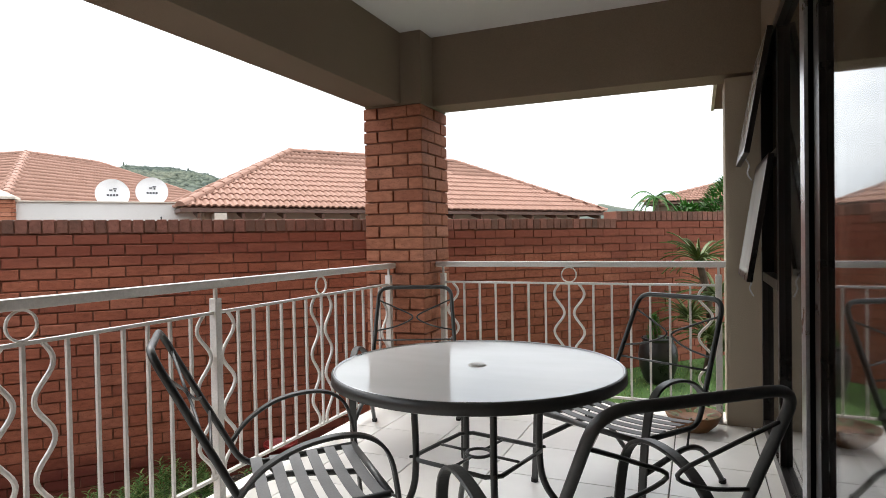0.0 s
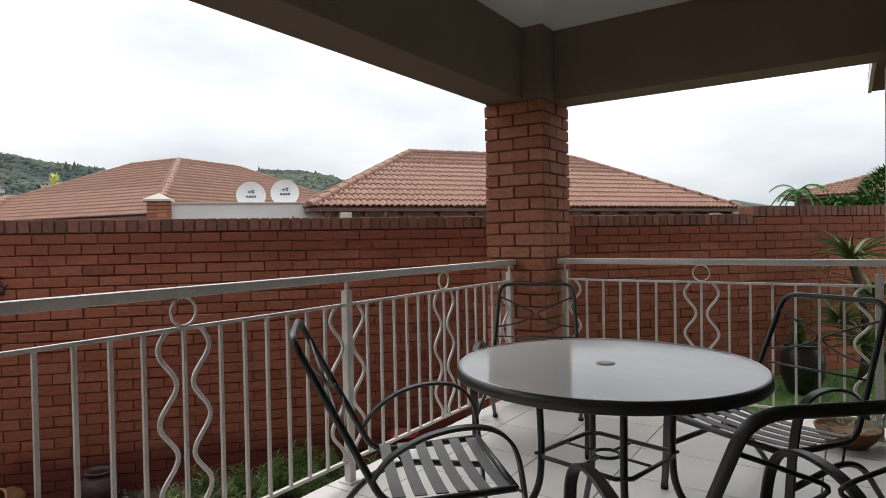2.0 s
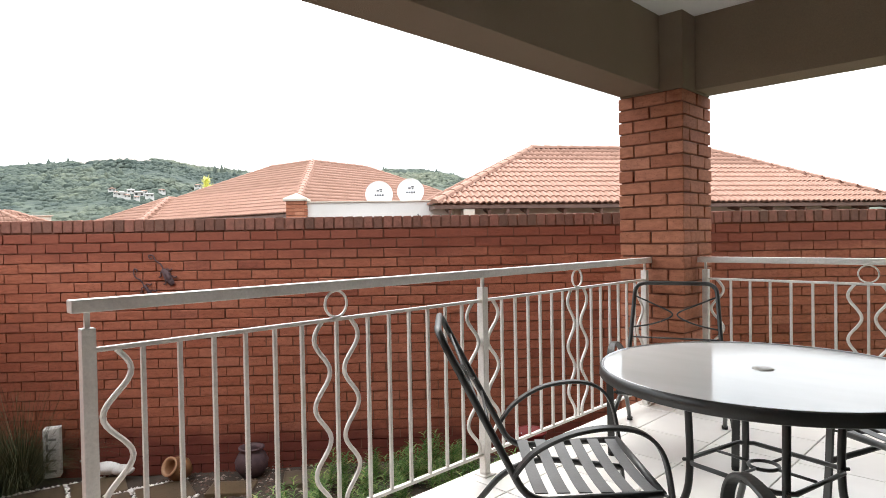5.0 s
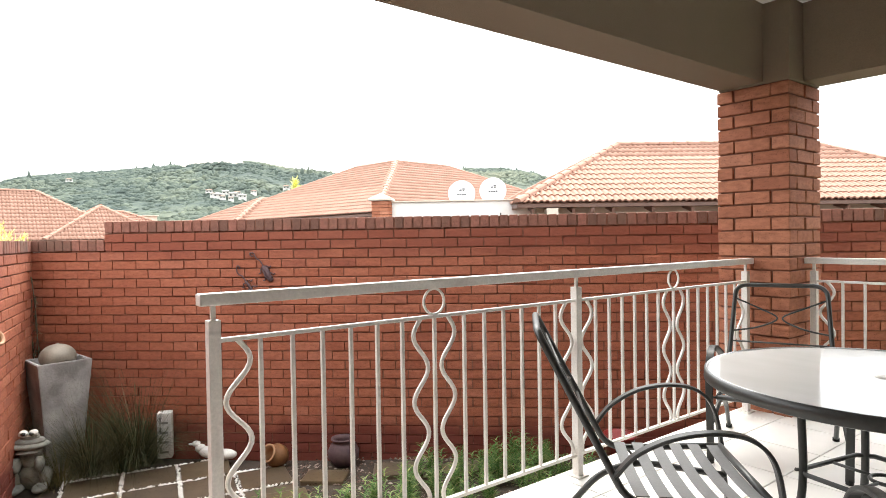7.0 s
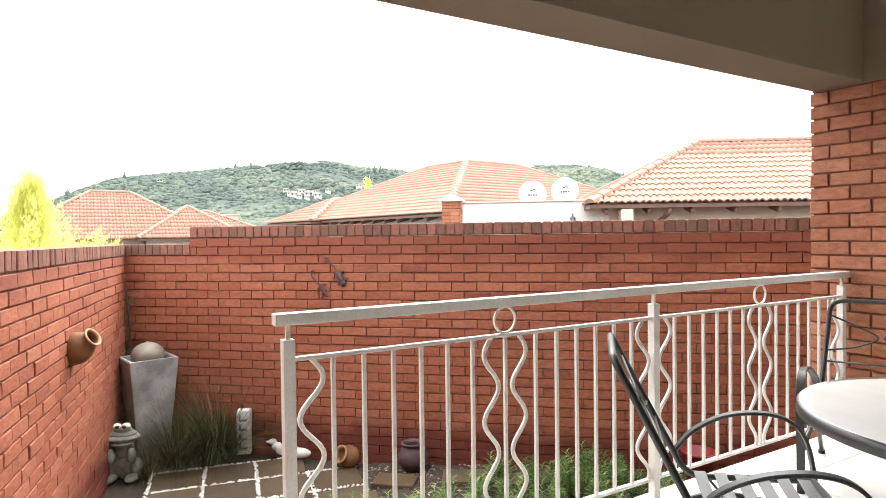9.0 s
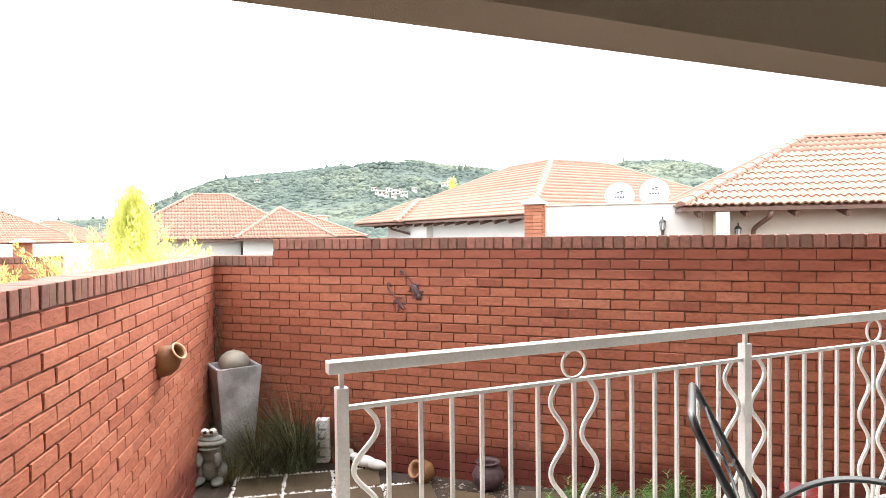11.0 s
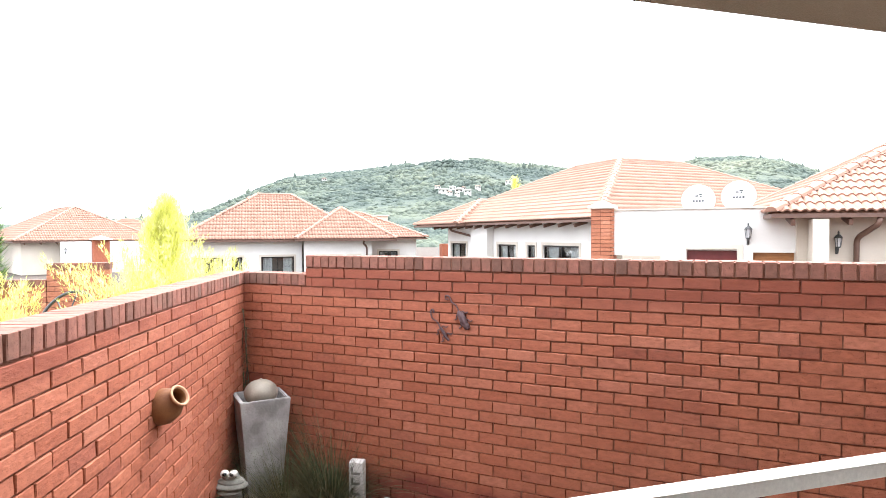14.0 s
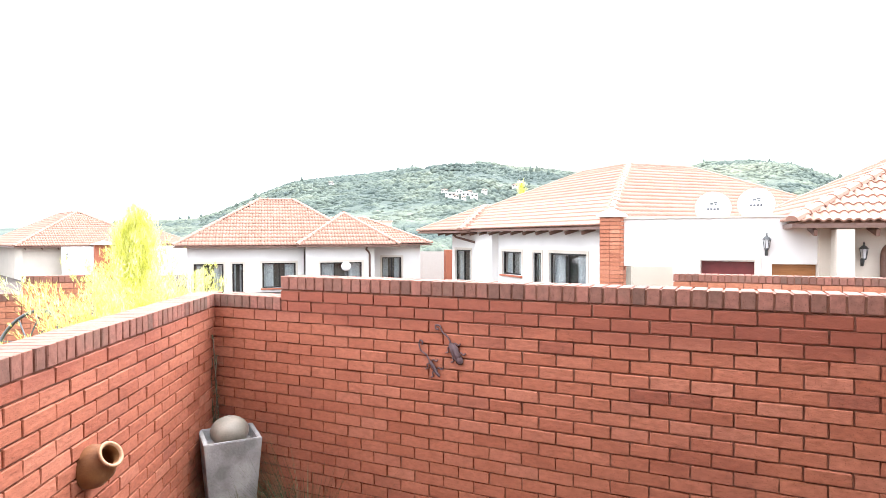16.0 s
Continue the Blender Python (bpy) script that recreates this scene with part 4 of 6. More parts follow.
def far_window(parent, m, x0, x1, z0, z1, mull=1, sill=True):
    def put(name, bm, mat, par, **k):
        bmesh.ops.transform(bm, matrix=m, verts=bm.verts)
        return part(name, bm, mat, par, **k)
    w = put("window", boxes(((x0 + 0.03, 0.08, (z0 + z1) / 2), (0.06, 0.06, z1 - z0)), ((x1 - 0.03, 0.08, (z0 + z1) / 2), (0.06, 0.06, z1 - z0)),
                            (((x0 + x1) / 2, 0.08, z0 + 0.03), (x1 - x0 - 0.12, 0.06, 0.06)), (((x0 + x1) / 2, 0.08, z1 - 0.03), (x1 - x0 - 0.12, 0.06, 0.06)),
                            *[((x0 + (x1 - x0) * (i + 1) / (mull + 1), 0.08, (z0 + z1) / 2), (0.05, 0.055, z1 - z0 - 0.12)) for i in range(mull)]), dark_alu, parent)
    put("pane", box(bmesh.new(), ((x0 + x1) / 2, 0.085, (z0 + z1) / 2), (x1 - x0 - 0.12, 0.008, z1 - z0 - 0.12)), pane_glass, w)
    n = 14
    vs, fs = [], []
    for a, b in ((x0 + 0.08, x0 + (x1 - x0) * 0.33), (x0 + (x1 - x0) * 0.67, x1 - 0.08)):
        q = len(vs)
        for i in range(n):
            x = a + (b - a) * i / (n - 1)
            for z in (z0 + 0.05, z1 - 0.05):
                vs.append(m @ Vector((x, 0.19 + 0.015 * math.sin(i * 1.7), z)))
        fs += [(q + 2 * i, q + 2 * i + 2, q + 2 * i + 3, q + 2 * i + 1) for i in range(n - 1)]
    raw("curtain", vs, fs, curtain_mat, w, True)
    # dark sheet stands in for the unlit room behind the window
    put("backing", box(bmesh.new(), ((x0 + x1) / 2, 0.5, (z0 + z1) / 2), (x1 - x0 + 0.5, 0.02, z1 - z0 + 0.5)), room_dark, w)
    # plaster band round the opening
    put("surround", boxes(((x0 - 0.05, -0.012, (z0 + z1) / 2), (0.10, 0.03, z1 - z0 + 0.2)), ((x1 + 0.05, -0.012, (z0 + z1) / 2), (0.10, 0.03, z1 - z0 + 0.2)), (((x0 + x1) / 2, -0.012, z1 + 0.05), (x1 - x0, 0.03, 0.10))), plaster_cream, w)
    if sill:
        put("sill", box(bmesh.new(), ((x0 + x1) / 2, -0.03, z0 - 0.045), (x1 - x0 + 0.16, 0.16, 0.07), None, 0.006), brick_far, w)


def rafters(parent, m, xs, z, depth=0.5):
    for x in xs:
        bm = box(bmesh.new(), (x, depth / 2, z), (0.06, depth, 0.11), Euler((radians(14), 0, 0)).to_matrix())
        bmesh.ops.transform(bm, matrix=m, verts=bm.verts)
        part("rafter", bm, fascia, parent)


def lantern(at, label):
    """A black coach lantern on a wall; y=0 is the wall, it hangs to -y."""
    t = thing("wall_lantern", label, "lamp", at @ Matrix.Diagonal((0.86, 0.86, 0.86, 1)), "wall lanterns")
    part("bracket", sweep(bmesh.new(), smooth_path([(0, 0, -0.10), (0, -0.07, -0.14), (0, -0.12, -0.08), (0, -0.12, -0.02)], 5), circle(0.012, 8)), black_steel, t, "", True)
    part("backplate", box(bmesh.new(), (0, -0.008, -0.08), (0.06, 0.015, 0.16), None, 0.004), black_steel, t)
    bm = lathe(bmesh.new(), [(0, -0.03), (0.045, -0.02), (0.05, 0.0), (0.046, 0.008), (0, 0.008)], 6, Matrix.Translation((0, -0.12, 0)))
    for k in range(6):
        a = math.pi / 3 * k
        sweep(bm, [(0.048 * math.cos(a), 0.048 * math.sin(a) - 0.12, 0.0), (0.075 * math.cos(a), 0.075 * math.sin(a) - 0.12, 0.205)], circle(0.006, 6))
    body = part("cage", bm, black_steel, t)
    part("glass", lathe(bmesh.new(), [(0.044, 0.005), (0.068, 0.198)], 6, Matrix.Translation((0, -0.12, 0))), curtain_mat, body, "pale lantern glass")
    part("cap", lathe(bmesh.new(), [(0.095, 0.20), (0.06, 0.25), (0.02, 0.28), (0.016, 0.31), (0.024, 0.325), (0.0, 0.36)], 12, Matrix.Translation((0, -0.12, 0))), black_steel, t, "", True)


def pipe(parent, m, pts, r=0.05):
    bm = sweep(bmesh.new(), rounded(pts, 0.12, 5), circle(r, 10))
    bmesh.ops.transform(bm, matrix=m, verts=bm.verts)
    part("downpipe", bm, fascia, parent, "brown downpipe", True)


# first neighbour: long hipped roof behind the column
M1 = BR @ Matrix.Translation((-1.05, 9.8, 0)) @ pose(0, 0, 0, 0, 0, 7)
h1 = thing("house", "cream plastered house with a hipped terracotta tile roof", "house", M1, "neighbouring houses")
hip_roof(h1, 0, 12.7, 0, 7.0, 1.95, radians(27.2), "flr", 300)
facade(h1, Matrix.Translation((0.55, 0.62, 0)), 0, 11.6, -1.1, 1.85, [], plaster_cream)
part("wall", span(0.55, 12.15, 0.86, 6.4, -1.1, 1.80), plaster_cream, h1)
rafters(h1, Matrix(), [0.35 + 0.93 * i for i in range(14)], 1.80)
pipe(h1, Matrix(), [(1.75, 0.05, 1.82), (1.72, 0.05, 1.70), (1.52, 0.52, 1.45), (1.52, 0.52, -1.0)])
lantern(M1 @ Matrix.Translation((1.22, 0.615, 1.28)), "black coach lantern on the cream house wall")

# white parapet with a brick pier, garage doors and two dishes
MW = BR @ Matrix.Translation((0, 10.6, 0))
pw = thing("garage_wall", "white plastered garage wall with a face-brick end pier", "wall", MW)
facade(pw, Matrix(), -4.13, -0.35, -1.1, 2.05, [(-4.12, -3.10, -1.09, 1.07), (-2.59, -1.62, -0.95, 1.20), (-1.34, -0.6, -0.95, 1.16)], plaster_white)
part("coping", box(bmesh.new(), (-2.24, 0.11, 2.065), (3.8, 0.30, 0.03), None, 0.004), plaster_cream, pw)
part("pier_core", span(-4.56, -4.14, -0.10, 0.32, -1.1, 2.09), mortar, pw)
pl, z, k = [], 2.05, 0
while z > -0.6:
    for i in range(2):
        x = -4.56 + 0.105 + i * 0.21
        pl.append((Matrix.Translation((x, -0.065, z)), 0.92))
        pl.append((Matrix.Translation((-4.125, -0.0 + i * 0.21, z)) @ pose(0, 0, 0, 0, 0, 90), 0.92))
    z -= COURSE
    k += 1
lay("brick", pl, (BL, BD, BH), pw, brick_col, brick_far, lambda p: True, 300)
bm = lathe(bmesh.new(), [(0.40, 0.0), (0.40, 0.05), (0.0, 0.20)], 4, Matrix.Translation((-4.34, 0.11, 2.10)) @ pose(0, 0, 0, 0, 0, 45))
part("pier_cap", bm, plaster_cream, pw)
part("garage_door", span(-2.58, -1.63, 0.12, 0.16, -0.95, 1.19), garage_red, pw, "dark red panelled door")
part("timber_door", span(-1.33, -0.61, 0.12, 0.16, -0.95, 1.15), wood_brown, pw, "varnished timber door")
part("door_surround", boxes(((-2.64, -0.01, 0.185), (0.10, 0.05, 2.27)), ((-1.57, -0.01, 0.185), (0.10, 0.05, 2.27)), ((-2.105, -0.01, 1.27), (0.968, 0.05, 0.10))), plaster_cream, pw)
part("carport_back", span(-4.12, -3.0, 1.6, 1.8, -1.1, 1.6), plaster_cream, pw)
part("return_wall", span(-0.40, -0.15, -0.9, 0.0, -1.1, 1.80), plaster_cream, pw)
lantern(MW @ Matrix.Translation((-1.43, -0.002, 1.45)), "black coach lantern on the white garage wall")


def dish(r, z, dia, yaw):
    t = thing("satellite_dish", "white satellite dish fixed behind the garage wall parapet", "dish", MW @ pose(r, 0.36, z, 0, 0, yaw), "satellite dishes")
    prof = [(dia / 2 * s, 0.07 * s * s) for s in (0, 0.2, 0.4, 0.6, 0.8, 0.95, 1.0)]
    m = Matrix.Translation((0, 0, 0)) @ pose(0, 0, 0, 78, 0, 0)
    bm = lathe(bmesh.new(), prof + [(dia / 2 + 0.006, 0.075), (dia / 2, 0.06), (dia / 4, 0.004), (0, -0.012)], 36, m)
    part("reflector", bm, dish_white, t, "", True)
    # plain dark marks in place of the printed badge
    for x, y, w, h in ((-0.03, 0.10, 0.06, 0.03), (0.045, 0.13, 0.07, 0.026), (0.05, 0.085, 0.035, 0.03), (-0.09, -0.01, 0.042, 0.042), (-0.03, -0.01, 0.042, 0.042), (0.03, -0.01, 0.042, 0.042), (0.09, -0.01, 0.042, 0.042)):
        sp = box(bmesh.new(), (x, y, 0.07 * 4 * (x * x + y * y) / dia / dia + 0.012), (w, h, 0.006))
        bmesh.ops.transform(sp, matrix=m, verts=sp.verts)
        part("mark", sp, ink, t, "dark printed mark")
    part("arm", sweep(bmesh.new(), [m @ Vector((0, -dia / 2, 0.05)), m @ Vector((0, -dia * 0.5, 0.075))], circle(0.012, 8)), silver_alu, t, "", True)
    part("mast", sweep(bmesh.new(), [(0, 0.05, 0.02), (0, 0.05, -0.7)], circle(0.02, 8)), silver_alu, t, "", True)
    part("bracket", box(bmesh.new(), (0, -0.05, -0.60), (0.06, 0.20, 0.06), None, 0.003), silver_alu, t)


dish(-2.38, 2.245, 0.66, 4)
dish(-1.60, 2.305, 0.65, -3)

# low brick wall in front of the garages
lw = thing("low_brick_wall", "low face-brick wall with brick-on-edge coping before the garages", "wall", BR @ Matrix.Translation((0, 7.0, 0)))
part("core", span(-2.78, 0.9, 0.011, 0.20, -1.1, 1.12), mortar, lw)
lay("brick", course_places(-2.8, 0.92, 0.1, 1.02, Matrix()), (BL, BD, BH), lw, brick_col, brick_far, lambda p: True, 120)
lay("coping_brick", coping_places(-2.8, 0.92, 1.135, Matrix()), (0.0735, 0.222, 0.106), lw, cope_one, cope_many, lambda p: True, 60)

# second neighbour, corner towards the patio
C2 = Vector((-14.5, 6.0, 0))
# +x of the frame runs along the gable side to the left, seen from the patio, mirrored so that x grows to the right
yaw2 = radians(97)
ld = Vector((-math.sin(yaw2), math.cos(yaw2), 0))
M2 = Matrix.Translation(C2 + ld * 12.6) @ pose(0, 0, 0, 0, 0, math.degrees(math.atan2(-ld.y, -ld.x)))
h2 = thing("house", "cream plastered house with dark windows under a hipped tile roof", "house", M2, "neighbouring houses")
hip_roof(h2, -0.6, 12.6, 0, 10.4, 2.02, radians(25.5), "fl", 300, skip=4)
hip_roof(h2, 2.2, 12.6, 0.004, 13.6, 2.02, radians(25.5), "r", skip=1)
hip_roof(h2, -1.0, 3.8, -0.45, 5.4, 1.99, radians(25), "flr")
ops2 = [(1.0, 2.6, -0.9, 1.12), (5.45, 6.9, 0.25, 1.13), (7.7, 8.25, -0.9, 1.13), (8.75, 10.85, -0.9, 1.14)]
FM2 = Matrix.Translation((0, 0.65, 0))
facade(h2, FM2, 0.6, 12.0, -1.1, 1.93, ops2, plaster_white)
part("wall", span(0.6, 12.0, 1.4, 12.8, -1.1, 1.85), plaster_cream, h2)
part("wall", span(3.6, 5.1, 0.35, 0.64, -1.1, 1.9), plaster_white, h2, "projecting corner of the wall")
for a, b, c, d in ops2:
    far_window(h2, FM2, a, b, c, d, 1 if b - a > 0.7 else 0, c > 0)
rafters(h2, Matrix(), [0.4 + 0.85 * i for i in range(15)], 1.86)
pipe(h2, Matrix(), [(2.0, 0.1, 1.86), (2.05, 0.15, 1.70), (3.3, 0.56, 1.45), (3.3, 0.56, -1.0)])

# third neighbour, face on
M3 = Matrix.Translation((-30.0, -7.3, 0)) @ pose(0, 0, 0, 0, 0, 90)
h3 = thing("house", "white plastered house with several hipped tile roofs and dark windows", "house", M3, "neighbouring houses")
hip_roof(h3, 0, 9.4, 0, 7.6, 1.32, radians(32.5), "flr")
hip_roof(h3, 5.6, 10.6, -0.7, 5.0, 1.34, radians(33), "flr")
hip_roof(h3, 6.0, 12.7, 1.0, 7.4, 1.38, radians(24), "flr")
ops3 = [(0.8, 2.15, -1.0, 0.42), (2.55, 3.05, -1.0, 0.42), (3.95, 5.55, -0.8, 0.43)]
facade(h3, Matrix.Translation((0, 0.6, 0)), 0.5, 5.95, -1.3, 1.24, ops3, plaster_white)
for a, b, c, d in ops3:
    far_window(h3, Matrix.Translation((0, 0.6, 0)), a, b, c, d, 1 if b - a > 0.7 else 0)
ops3b = [(6.7, 8.75, -0.8, 0.45)]
facade(h3, Matrix.Translation((0, -0.15, 0)), 6.0, 9.4, -1.3, 1.26, ops3b, plaster_white)
far_window(h3, Matrix.Translation((0, -0.15, 0)), *ops3b[0], 2)
ops3c = [(10.1, 11.15, -0.7, 0.62)]
facade(h3, Matrix.Translation((0, 1.5, 0)), 9.42, 12.2, -1.3, 1.3, ops3c, plaster_white)
far_window(h3, Matrix.Translation((0, 1.5, 0)), *ops3c[0], 1)
part("wall", span(0.5, 12.2, 2.4, 7.0, -1.3, 1.3), plaster_cream, h3)
part("wall", span(9.1, 9.38, -0.1, 1.5, -1.3, 1.24), plaster_cream, h3)
pipe(h3, Matrix(), [(9.0, -0.35, 1.2), (8.95, -0.3, 1.1), (9.15, -0.2, 0.9), (9.15, -0.2, -1.2)])
part("chimney", boxes(((10.7, 4.15, 2.35), (0.8, 0.6, 0.5)), ((10.7, 4.15, 2.625), (0.95, 0.75, 0.05)), bevel=0.01), plaster_cream, h3, "low plastered chimney with a flat cap")

# fourth neighbour, furthest to the left, with its own garage wall
M4 = Matrix.Translation((-43.1, -18.2, 0)) @ pose(0, 0, 0, 0, 0, 116.8)
h4 = thing("house", "cream plastered house under a wide hipped tile roof, far off", "house", M4, "neighbouring houses")
hip_roof(h4, 0, 8.8, 0, 15.0, 1.20, radians(28.5), "flr")
hip_roof(h4, 4.5, 12.5, 3.0, 10.0, 1.22, radians(24), "f")
facade(h4, Matrix.Translation((0, 0.6, 0)), 0.5, 8.3, -1.5, 1.10, [], plaster_cream)
part("wall", span(0.5, 12.0, 3.6, 14.4, -1.5, 1.12), plaster_cream, h4)
part("wall", span(0.5, 0.72, 0.83, 14.4, -1.5, 1.10), plaster_cream, h4)
part("garage_wall", span(2.5, 10.5, -0.4, -0.15, -1.5, 1.12), plaster_white, h4, "white garage wall")
part("pier", span(4.3, 5.3, -0.75, -0.42, -1.5, 1.22, 0.01), brick_far, h4, "face-brick pier")
part("pier_cap", lathe(bmesh.new(), [(0.82, 0.0), (0.82, 0.06), (0.0, 0.30)], 4, Matrix.Translation((4.8, -0.58, 1.225)) @ pose(0, 0, 0, 0, 0, 45)), plaster_cream, h4)
rafters(h4, Matrix(), [0.6 + 0.9 * i for i in range(10)], 1.05)
lantern(M4 @ Matrix.Translation((2.75, -0.402, 0.45)), "black coach lantern on a far white wall")

# fifth house beyond the lawn, mostly hidden by shrubs
M5 = Matrix.Translation((-0.2, 24.5, 0)) @ pose(0, 0, 0, 0, 0, -8)
h5 = thing("house", "tan house with a hipped tile roof behind shrubs", "house", M5, "neighbouring houses")
hip_roof(h5, 0, 9.0, 0, 7.0, 2.62, radians(17), "fl")
part("wall", span(0.5, 8.5, 0.6, 6.4, -1.2, 2.45), plaster_tan, h5)

# brick wall of the next garden and gate wall between the houses
gw = thing("garden_wall", "face-brick wall of the next garden, stepped down", "wall", Matrix.Translation((-10.0, -9.5, 0)) @ pose(0, 0, 0, 0, 0, 90))
part("core", span(0.01, 2.77, 0.011, 0.20, -1.2, 0.82), mortar, gw)
part("core", span(2.79, 3.68, 0.011, 0.20, -1.2, 1.09), mortar, gw)
lay("brick", course_places(0, 2.78, -0.3, 0.73, Matrix()) + course_places(2.78, 3.7, -0.3, 0.99, Matrix()), (BL, BD, BH), gw, brick_col, brick_far, lambda p: True, 220)
lay("coping_brick", coping_places(0, 2.78, 0.845, Matrix()) + coping_places(2.78, 3.7, 1.105, Matrix()), (0.0735, 0.222, 0.106), gw, cope_one, cope_many, lambda p: True)
fw = thing("gate_wall", "low cream wall with a brick pillar and a red gate panel", "wall", Matrix.Translation((-31.0, 6.2, 0)) @ pose(0, 0, 0, 0, 0, 90))
part("pillar", span(0, 0.45, -0.1, 0.35, -1.4, 1.0, 0.01), brick_far, fw, "brick pillar")
part("wall", span(0.46, 2.6, 0, 0.2, -1.4, 0.75, 0.01), plaster_cream, fw)
part("gate", span(0.9, 1.7, -0.06, -0.01, -1.4, 0.35, 0.005), brick_far, fw, "red gate panel")

lamp = thing("street_lamp", "white globe lamp on a thin dark pole", "lamp", Matrix.Translation((-24.0, -0.07, 0)))
part("pole", sweep(bmesh.new(), [(0, 0, -1.1), (0, 0, 0.35)], circle(0.03, 10)), dark_alu, lamp, "", True)
part("globe", lathe(bmesh.new(), [(0.19 * math.sin(a), 0.52 - 0.19 * math.cos(a)) for a in [math.pi * i / 14 for i in range(15)]], 24), dish_white, lamp, "white globe", True)


# ---------------------------------------------------------------- hills
def hill_height(az):
    """Height of the skyline, in degrees above level, by compass direction."""
    prof = ((88, 1.4), (95, 2.2), (98, 2.9), (101, 2.5), (106, 1.7), (118, 1.8), (126, 2.9), (131, 4.5), (134, 5.75), (137, 6.1), (140.4, 6.2), (142.5, 5.7), (147, 5.4),
            (151.5, 5.6), (154.6, 6.05), (157.5, 6.35), (160.3, 6.8), (163.4, 6.8), (167.2, 6.25), (172.1, 5.6), (174.6, 5.3), (177.7, 4.95), (179.7, 4.2), (181.7, 3.35), (183.9, 2.4), (186.1, 1.6), (195, 1.0), (230, 0.5))
    for (a, h), (b, k) in zip(prof, prof[1:]):
        if a <= az <= b:
            return h + (k - h) * (az - a) / (b - a)
    return 0.3


def hill_z(az, d):
    h = math.tan(radians(hill_height(az))) * 700
    t = min(max((d - 170) / 530, 0), 1)
    s = t * t * (3 - 2 * t)
    p = Vector((math.cos(radians(az)), math.sin(radians(az)), 0)) * d
    rough = noise.fractal(p * 0.012, 0.9, 2.0, 5) * 7 * t * (1.2 - t)
    return -3 + (h + 3) * s + rough


def slope_at(az, elev):
    """Distance at which the slope stands so many degrees above level."""
    d = 250
    while d < 690 and math.degrees(math.atan2(hill_z(az, d), d)) < elev:
        d += 5
    return d


VILLAS = [(az, slope_at(az, el), wd) for az, el, wd in ((161.2, 3.75, 13), (162.0, 3.95, 15), (162.6, 4.15, 12), (163.3, 3.85, 14), (164.0, 4.2, 11), (161.6, 4.2, 10), (162.2, 3.7, 9), (162.9, 3.75, 10), (163.7, 4.0, 9), (160.2, 4.3, 10), (157.3, 4.75, 11), (150.5, 5.2, 9), (145.0, 5.6, 9), (174.5, 5.0, 9))]


def hills():
    azs = [86 + 1.2 * i for i in range(121)]
    ds = [150, 200, 260, 320, 380, 440, 500, 560, 620, 670, 700, 760, 860]
    vs = []
    for d in ds:
        for a in azs:
            z = hill_z(a, d) if d <= 700 else hill_z(a, 700) * (1 - (d - 700) / 500)
            vs.append((d * math.cos(radians(a)), d * math.sin(radians(a)), z))
    w = len(azs)
    fs = [(j * w + i + 1, j * w + i, (j + 1) * w + i, (j + 1) * w + i + 1) for j in range(len(ds) - 1) for i in range(w - 1)]
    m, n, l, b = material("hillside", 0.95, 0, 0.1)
    hazed_woods(n, l, b)
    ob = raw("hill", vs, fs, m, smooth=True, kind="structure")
    tagged(ob, "wooded hillside with pale rocky patches, far off", "hill")
    # bushes
    rng = random.Random(5)
    vs, fs = [], []
    ico_v = [(0, 0, 1), (0.9, 0, 0.4), (0.28, 0.85, 0.4), (-0.72, 0.53, 0.4), (-0.72, -0.53, 0.4), (0.28, -0.85, 0.4), (0.9, 0.4, -0.3), (-0.3, 0.9, -0.3), (-0.95, 0, -0.3), (-0.3, -0.9, -0.3), (0.75, -0.6, -0.3)]
    ico_f = [(0, 1, 2), (0, 2, 3), (0, 3, 4), (0, 4, 5), (0, 5, 1), (1, 6, 2), (2, 7, 3), (3, 8, 4), (4, 9, 5), (5, 10, 1), (2, 6, 7), (3, 7, 8), (4, 8, 9), (5, 9, 10), (1, 10, 6)]
    for i in range(38000):
        az = rng.uniform(112, 198)
        d = 700 - 520 * rng.random() ** 1.5
        p = Vector((d * math.cos(radians(az)), d * math.sin(radians(az)), hill_z(az, d)))
        if 160.8 < az < 166.3 and d > 585 + 30 * noise.noise(p * 0.02):
            continue
        clump = noise.noise(p * 0.012)
        if clump < -0.2 and rng.random() < 0.6:
            continue
        s = rng.uniform(1.3, 3.6) * (0.75 + d / 1500)
        sz = s * rng.uniform(0.5, 0.8)
        if rng.random() < 0.006:
            sz *= 3.0
            s *= 0.6
        q = len(vs)
        for x, y, z in ico_v:
            j = rng.uniform(0.7, 1.25)
            vs.append(p + Vector((x * s * j, y * s * j, z * sz * j - s * 0.18)))
        fs += [tuple(k + q for k in f) for f in ico_f]
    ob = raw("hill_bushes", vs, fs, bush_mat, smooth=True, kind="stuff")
    tagged(ob, "dense green bushes and trees on the hill, greyed with painted haze", "bushes", kind="stuff")
    # bare crown of the hill
    vs, fs = [], []
    na, nd = 24, 8
    for j in range(nd):
        for i in range(na):
            az, d = 160.5 + 6.2 * i / (na - 1), 570 + 130 * j / (nd - 1)
            vs.append((d * math.cos(radians(az)), d * math.sin(radians(az)), hill_z(az, d) + 1.6 * math.sin(math.pi * i / (na - 1)) * min(1, j / 2) - 0.3))
    fs = [(j * na + i + 1, j * na + i, (j + 1) * na + i, (j + 1) * na + i + 1) for j in range(nd - 1) for i in range(na - 1)]
    rock = simple("bare_hill_rock", (0.24, 0.20, 0.175), (0.34, 0.29, 0.26), 0.05, 0.95, bump=0.2)
    tagged(raw("hill_crown", vs, fs, rock, smooth=True, kind="structure"), "bare pinkish rock on the crown of the hill", "hill")
